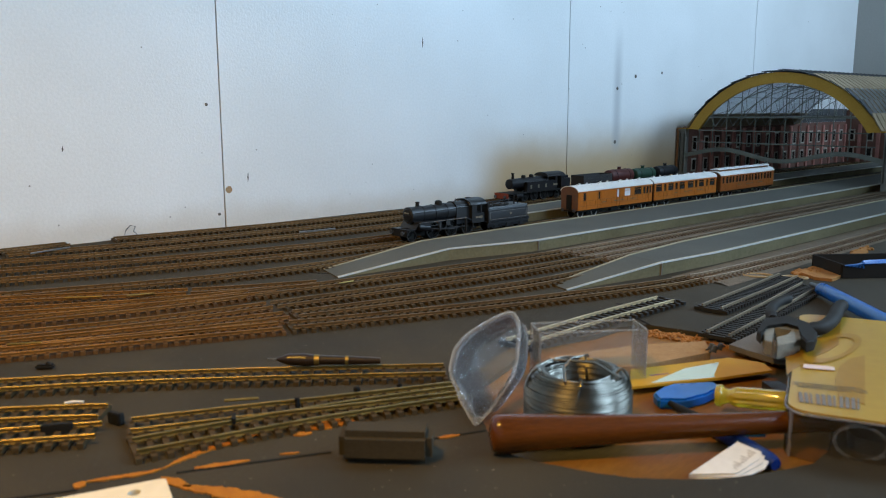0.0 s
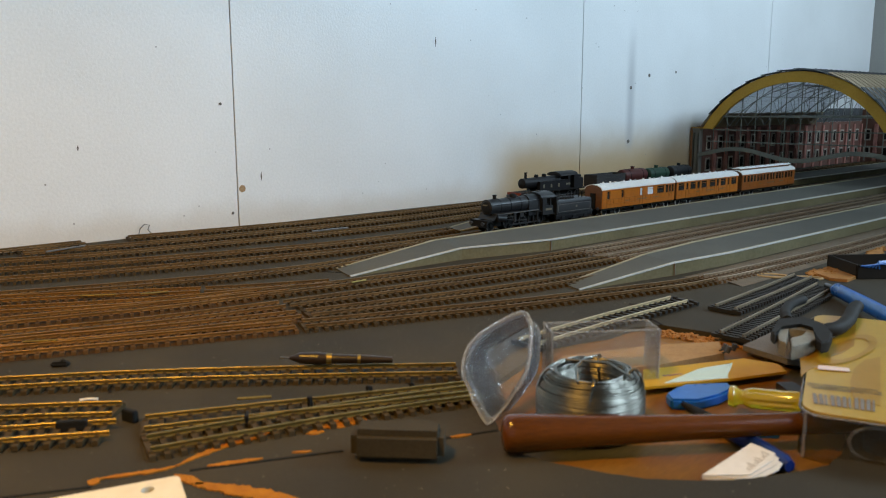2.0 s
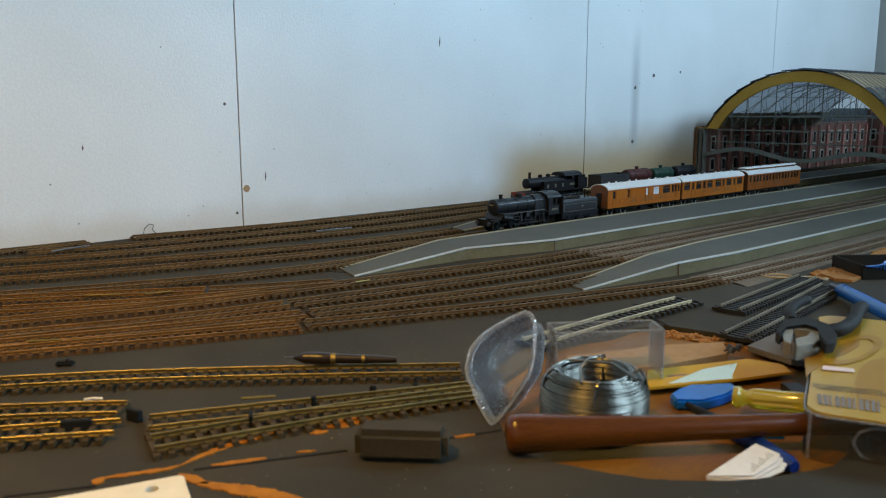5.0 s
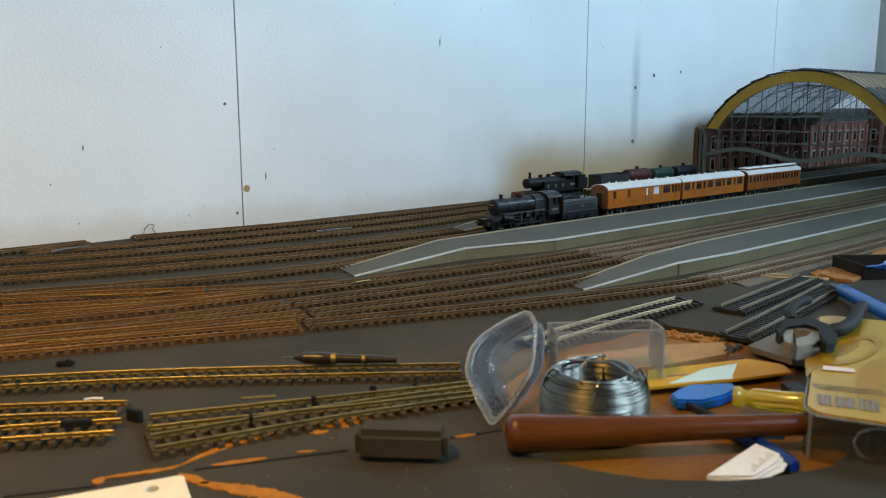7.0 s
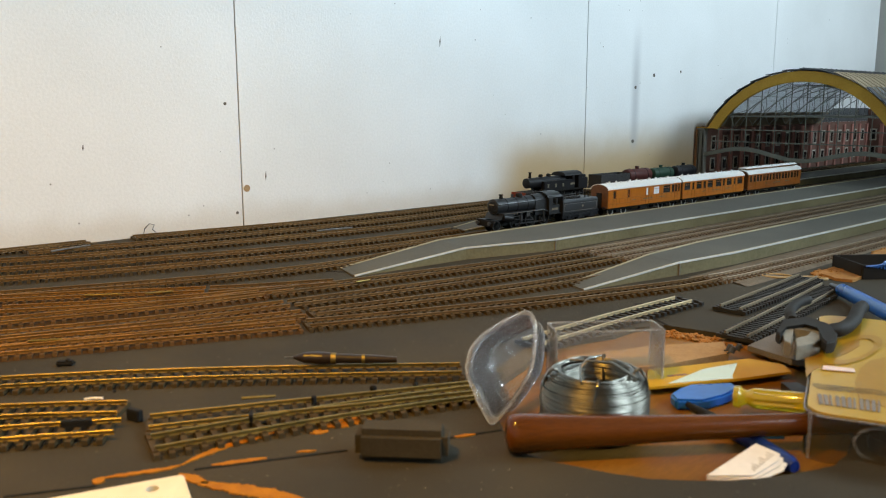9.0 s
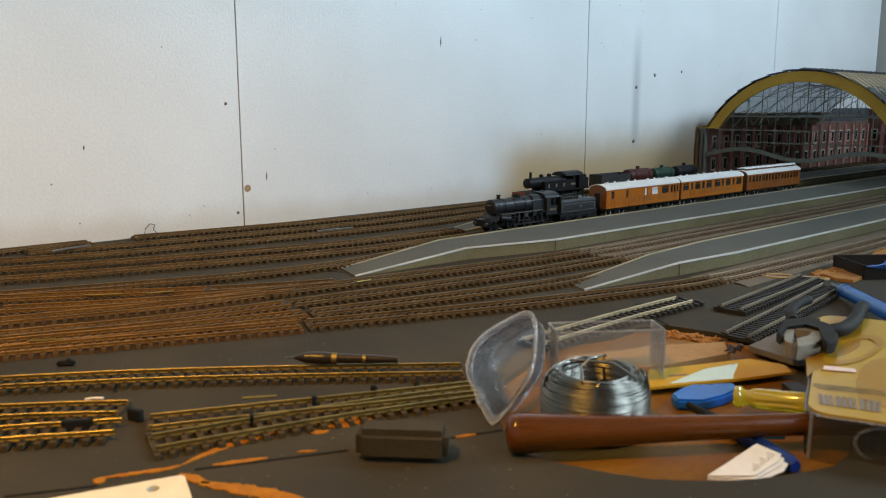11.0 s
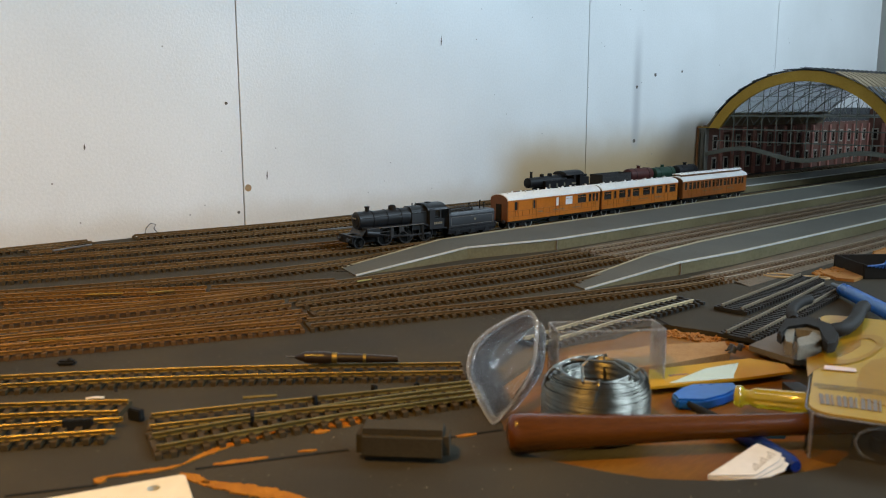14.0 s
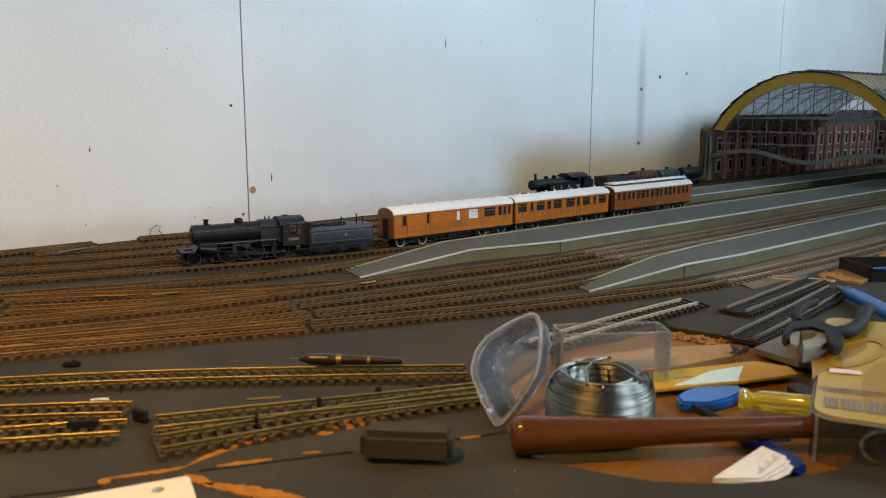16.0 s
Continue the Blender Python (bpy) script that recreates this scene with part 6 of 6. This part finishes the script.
# pliers resting on the pack
M_GRIP = mat("black_rubber_grip", (0.007, 0.006, 0.005), (0.018, 0.015, 0.011), 0.68, fine=400, coarse=60, bump=0.15)
M_JAW = mat("worn_grey_steel", (0.15, 0.14, 0.115), (0.36, 0.33, 0.26), 0.45, 0.4, fine=500, coarse=90)
pl = thing("pliers", "open combination pliers with worn dark steel handles", "pliers")
for nm, jaw in (("upper_jaw", [(0.4838, 0.2298), (0.5002, 0.2394), (0.5169, 0.2447), (0.5217, 0.2424), (0.5135, 0.2384), (0.5025, 0.2338), (0.4834, 0.2253)]), ("lower_jaw", [(0.4777, 0.2190), (0.4965, 0.2287), (0.5075, 0.2259), (0.5199, 0.2291), (0.5166, 0.2394), (0.5221, 0.2420), (0.5332, 0.2398), (0.5312, 0.2301), (0.5057, 0.2171), (0.4938, 0.2159)])):
    bm = B()
    prism(bm, jaw, 0.0220, 0.0310)
    bmesh.ops.bevel(bm, geom=[e for e in bm.edges if abs(e.verts[0].co.z - e.verts[1].co.z) < 1e-5], offset=0.0004, segments=2, affect="EDGES")
    part(nm, bm, M_JAW, pl, "grey steel jaw")
bm = B()
prism(bm, [(0.4937, 0.2405), (0.5272, 0.2523), (0.5457, 0.2439), (0.5374, 0.2256), (0.5177, 0.2120), (0.4982, 0.2056), (0.4921, 0.2077), (0.4997, 0.2142), (0.5223, 0.2259), (0.5254, 0.2363), (0.5104, 0.2421), (0.4882, 0.2348)], 0.0260, 0.0335)
bmesh.ops.bevel(bm, geom=[e for e in bm.edges if abs(e.verts[0].co.z - e.verts[1].co.z) < 1e-5], offset=0.0008, segments=3, affect="EDGES")
part("shoulder", bm, M_GRIP, pl, "dark worn pivot shoulder")
for pts, r in (([(0.5464, 0.2551), (0.5686, 0.2676), (0.5964, 0.2755), (0.6209, 0.2760)], 0.0038), ([(0.5343, 0.2284), (0.5495, 0.2224), (0.5780, 0.2268), (0.6128, 0.2372), (0.6288, 0.2392)], 0.0048)):
    bm = B()
    line = [q for q, a in smooth_line(pts, 0.004)]
    tube(bm, [Vector((q.x, q.y, 0.0285)) for q in line], [r * (0.85 if k < 2 else 0.6 if k == len(line) - 1 else 1) for k in range(len(line))], 14)
    part("handle", bm, M_GRIP, pl, "worn dipped steel handle")

bm = B()
prism(bm, ragged([(0.5430, 0.2849), (0.5938, 0.2880), (0.6100, 0.2700), (0.5800, 0.2560), (0.5389, 0.2385), (0.5350, 0.2480)], 0.006, 0.0006), 0.0002, 0.0042)
solid("abrasive_sheet", bm, mat("grey_abrasive_paper", (0.085, 0.075, 0.065), (0.17, 0.15, 0.13), 0.85, fine=900, coarse=30, bump=0.5), "curled grey abrasive sheet lying on the board", "sheet", smooth=False)
# blue rod handle
rodt = thing("blue_tool", "long blue plastic tool handle lying across the board", "tool")
bm = B()
tube(bm, [(0.7640, 0.3140, 0.0080), (0.7600, 0.3105, 0.0082), (0.7200, 0.2720, 0.0095), (0.6600, 0.2150, 0.0110)], [0.0045, 0.0062, 0.0062, 0.0062], 14)
part("handle", bm, M_BLUE, rodt)
bm = B()
tube(bm, [(0.7640, 0.3140, 0.0080), (0.7800, 0.3290, 0.0070)], [0.0030, 0.0022], 10)
part("tip", bm, M_STEELDARK, rodt)
# black box with blue tape
bb = thing("open_black_box", "open black box with loose blue wires, sunk by the board", "box", at=pose(0.862, 0.3330, 0.0, 0, 0, -38))
for ext in ((0, 0.110, 0, 0.0025), (0, 0.110, 0.058, 0.0605), (0, 0.0025, 0.0026, 0.0579), (0.1075, 0.110, 0.0026, 0.0579)):
    bm = B()
    box(bm, *ext, 0.0, 0.0150, 0.0006)
    part("side", bm, M_GRIP, bb)
bm = B()
box(bm, 0.003, 0.107, 0.003, 0.0575, 0.0, 0.002)
part("base", bm, M_BLACKDULL, bb)
for k in range(6):
    bm = B()
    tube(bm, [(0.002 + 0.004 * k, -0.0015, 0.0140 - 0.0006 * k), (0.020, -0.0020, 0.0158 + 0.0006 * k), (0.050, 0.001 + 0.002 * k, 0.0160 + 0.0005 * (k % 3)), (0.085, 0.003 + 0.001 * k, 0.0162 + 0.0009 * (k % 2)), (0.108, -0.001, 0.0168)], 0.0008, 6)
    part("blue_wire", bm, M_BLUE, bb, "loose blue wire")
# elastic bands
M_BAND = mat("tan_elastic", (0.36, 0.25, 0.12), (0.48, 0.36, 0.19), 0.6)
for x, y, a, sx, sy in ((0.8100, 0.3975, -55, 0.0150, 0.0085), (0.8275, 0.3665, -60, 0.0125, 0.0060)):
    bm = B()
    tube(bm, [(sx * math.cos(q), sy * math.sin(q), 0.0012) for q in (2 * math.pi * k / 28 for k in range(28))], 0.0012, 6, closed=True)
    solid("elastic_band", bm, M_BAND, "loose tan elastic band lying on the board", "elastic band", "elastic bands", at=pose(x, y, 0, 0, 0, a))
# eraser block
M_ERASER = mat("grubby_olive_rubber", (0.028, 0.022, 0.012), (0.056, 0.044, 0.025), 0.85, fine=600, coarse=40, bump=0.3)
bm = B()
box(bm, -0.0235, 0.0235, -0.0095, 0.0095, 0.0, 0.0165, 0.0034)
solid("track_rubber", bm, M_ERASER, "grubby olive track cleaning rubber block on the board", "rubber block", at=pose(0.2425, 0.3085, 0.0002, 0, 0, -46))
# pale card with a hole
M_BONE = mat("cream_plastic_plate", (0.66, 0.58, 0.42), (0.78, 0.70, 0.54), 0.5, fine=200, coarse=40, bump=0.05)
plate = thing("plastic_plate", "cream plastic plate with a small hole, on the board", "plate", at=Matrix.Translation((0.1467, 0.3558, 0.0006)) @ pose(0, 0, 0, 0, 0, 163.5))
bm = B()
pts = rounded(0.0, 0.085, 0.0, 0.034, 0.003)
bm = sheet_with_hole(pts, [(0.0150 + 0.0030 * math.cos(radians(a)), 0.0095 + 0.0030 * math.sin(radians(a))) for a in range(0, 360, 20)], 0.0, 0.0028)
part("body", bm, M_BONE, plate, smooth=False)
# dark paint brush / pen on the track
pen = thing("soldering_tip", "dark tapered metal tool lying across the track", "tool")
bm = B()
p0, p1 = Vector((0.2705, 0.4610, 0.0105)), Vector((0.3230, 0.4165, 0.0086))
dv = p1 - p0
for t0, t1, r0, r1 in ((0, 0.10, 0.0010, 0.0036), (0.10, 0.28, 0.0038, 0.0043), (0.28, 0.42, 0.0043, 0.0032), (0.42, 0.70, 0.0032, 0.0029), (0.70, 1.0, 0.0030, 0.0020)):
    rod(bm, p0 + dv * t0, p0 + dv * t1, r0, r1, 14)
part("shank", bm, mat("dark_brown_lacquer", (0.012, 0.007, 0.004), (0.030, 0.017, 0.009), 0.3), pen)
bm = B()
rod(bm, p0 + dv * 0.36, p0 + dv * 0.41, 0.0038, seg=14)
rod(bm, p0 + dv * 0.66, p0 + dv * 0.69, 0.0032, seg=14)
part("collar", bm, M_RAIL_BRASS, pen, "bright metal collars")
bm = B()
rod(bm, p0, p0 - dv * 0.09, 0.0006, seg=6)
part("needle", bm, M_STEEL, pen)
bm = B()
box(bm, -0.006, 0.006, -0.003, 0.003, 0, 0.0036, 0.0012)
ball(bm, (0.002, 0, 0.0034), 0.0018)
solid("dark_lump", bm, M_BLACKDULL, "small dark lump of debris beside the track", "debris", at=pose(0.1600, 0.5790, 0, 0, 0, -35))
bm = B()
tube(bm, [(0.1422, 0.4827, 0.0066), (0.1465, 0.4804, 0.0070), (0.1509, 0.4776, 0.0066)], 0.0008, 6)
solid("white_chip", bm, M_PAPER, "small white chip lying on the rails", "debris")
# bent wire against the wall, shiny strip by the back track
bm = B()
tube(bm, [(0.4150, 1.095, 0.001), (0.4190, 1.097, 0.012), (0.4260, 1.098, 0.018), (0.4330, 1.098, 0.016), (0.4300, 1.098, 0.010), (0.4360, 1.096, 0.003), (0.4450, 1.090, 0.001)], 0.0006, 6)
solid("bent_wire", bm, M_STEELDARK, "short bent wire standing by the wall", "wire")
for (xa, ya), (xb, yb) in (((0.6000, 0.9500), (0.6550, 0.9440)), ((0.2780, 1.0240), (0.3270, 1.0378))):
    bm = B()
    rod(bm, (xa, ya, 0.0072), (xb, yb, 0.0072), 0.0011, seg=6)
    solid("bare_rail", bm, M_STEEL, "short bright length of bare rail on the tracks", "rail", "bare rail lengths")
for (xa, ya), (xb, yb) in (((0.2323, 0.7634), (0.2592, 0.7456)), ((0.2768, 0.7330), (0.2994, 0.7255)), ((0.1517, 0.6369), (0.1718, 0.6250)), ((0.2126, 0.4237), (0.2296, 0.4138)), ((0.4502, 0.6446), (0.4669, 0.6440))):
    bm = B()
    rod(bm, (xa, ya, 0.0064), (xb, yb, 0.0064), 0.0009, seg=8)
    solid("bare_rail", bm, M_RAIL_BRASS, "short brassy length of bare rail on the tracks", "rail", "bare rail lengths")
# marks on the wall boards
M_STAIN = mat("rust_brown_blot", (0.22, 0.13, 0.06), (0.46, 0.32, 0.18), 0.8)
for x, z, r in ((0.5780, 0.0560, 0.0052), (0.5610, 0.0210, 0.0022), (0.5490, 0.1800, 0.0022), (1.6000, 0.2440, 0.0040), (1.7060, 0.2540, 0.0030), (1.5320, 0.2160, 0.0036), (1.5290, 0.0980, 0.0042)):
    bm = B()
    prism(bm, [(x + r * (1 + 0.2 * noise.noise((k, x * 9, 0))) * math.cos(math.pi * k / 7), z + r * (1 + 0.2 * noise.noise((k, x * 9, 4))) * math.sin(math.pi * k / 7)) for k in range(14)], WALL_Y - 0.0006, WALL_Y + 0.002, "y")
    part("nail_mark", bm, M_STAIN if r > 0.005 else M_GAP, wall_n, smooth=False)
for x, z, l in ((0.9590, 0.2780, 0.018), (0.6100, 0.0660, 0.014), (0.3480, 0.1200, 0.008)):
    bm = B()
    prism(bm, [(x, z), (x + 0.0014, z + l * 0.4), (x + 0.0008, z + l), (x - 0.0008, z + l * 0.5)], WALL_Y - 0.0005, WALL_Y + 0.001, "y")
    part("scratch", bm, M_GAP, wall_n, smooth=False)
# joints in the platform faces
for x, y, p in ((0.7575, 0.6560, plat_a), (0.7403, 0.4700, plat_b)):
    bm = B()
    box(bm, x - 0.0006, x + 0.0006, y - 0.0012, y + 0.004, 0.0, 0.0128)
    part("joint", bm, M_GAP, p)

# sleepers that can be picked out one by one
for t, spots, me, z in LATER:
    for q, a in spots:
        if q.x > 1.6:
            continue
        ob = new("sleeper", me)
        ob.parent = t
        ob.matrix_basis = pose(q.x, q.y, z, 0, 0, math.degrees(a) + random.uniform(-1.2, 1.2))

# ---- how the train runs ----
RAIL_Z = 0.006
_dense = [q for q, a in smooth_line(LINE, 0.002)]
_xs = np.array([q.x for q in _dense])
_ys = np.array([q.y for q in _dense])
_ss = np.concatenate(([0], np.cumsum(np.hypot(np.diff(_xs), np.diff(_ys)))))
COACH_T = [0, 1.0, 1.1, 1.5, 2.0, 2.5, 3.0, 10.66, 10.9, 11.1, 11.3, 11.5, 12, 12.5, 13, 13.5, 14, 14.5, 15, 15.5, 16]
COACH_X = [.9908, .9908, .9928, 1.0088, 1.0174, 1.0217, 1.0217, 1.0217, 1.0185, 1.0111, .9990, .9854, .9505, .9147, .8787, .8403, .7979, .7511, .7022, .6515, .5992]
LOCO_T = [0, .5, .75, 1.0, 1.1, 1.5]
LOCO_X = [.8773, .9207, .945, .9668, .9688, .9848]
BUFFER_GAP = 0.024


def at_times(t, T, X):
    """Monotone cubic through the table."""
    T, X = np.array(T, float), np.array(X, float)
    d = np.diff(X) / np.diff(T)
    m = np.concatenate(([d[0]], (d[:-1] + d[1:]) / 2, [d[-1]]))
    for i in range(len(d)):
        if i and d[i - 1] * d[i] <= 0:
            m[i] = 0
        if d[i] == 0:
            m[i] = m[i + 1] = 0
    i = int(min(max(np.searchsorted(T, t, "right") - 1, 0), len(d) - 1))
    hh = T[i + 1] - T[i]
    u = (t - T[i]) / hh
    return (2 * u ** 3 - 3 * u * u + 1) * X[i] + (u ** 3 - 2 * u * u + u) * hh * m[i] + (-2 * u ** 3 + 3 * u * u) * X[i + 1] + (u ** 3 - u * u) * hh * m[i + 1]


def along(x):
    return float(np.interp(x, _xs, _ss))


def run(t, leading):
    """Distance along the line of the first coach's front, for coaches or for the engine."""
    if leading and t < 1.5:
        return along(at_times(t, LOCO_T, LOCO_X) + BUFFER_GAP)
    return along(at_times(t, COACH_T, COACH_X))


def on_line(s, reach):
    a = [(float(np.interp(q, _ss, _xs)), float(np.interp(q, _ss, _ys))) for q in (s - reach, s + reach)]
    return pose((a[0][0] + a[1][0]) / 2, (a[0][1] + a[1][1]) / 2, RAIL_Z, 0, 0, math.degrees(math.atan2(a[1][1] - a[0][1], a[1][0] - a[0][0])))


CLOCK = sorted({round(k * 0.25, 3) for k in range(65)} | {0.9, 1.1, 10.6, 10.7, 10.8, 10.9, 11.1, 11.4})
FAST = sorted({round(k / 15, 4) for k in range(0, 46)} | {4.0, 7.0, 10.0} | {round(k / 15, 4) for k in range(156, 241)})


def motions():
    for i, (v, off) in enumerate(V):
        reach = 0.03 if i < 2 else 0.07
        walk(v, [(t, on_line(run(t, i < 2) + off, reach)) for t in CLOCK])
        for w in v.children:
            if "wheelset" in w.name:
                r = w["radius"]
                rest = Vector((w["axle_x"], 0, r))
                walk(w, [(t, Matrix.Translation(rest) @ Matrix.Rotation((run(t, i < 2) - 0.9) / r, 4, "Y")) for t in FAST])
            elif "coupling_rod" in w.name:
                r, c = w["radius"], w["crank"]
                walk(w, [(t, Matrix.Translation((c * math.cos(a), 0, -c * math.sin(a)))) for t, a in ((t, (run(t, i < 2) - 0.9) / r) for t in FAST)])


motions()
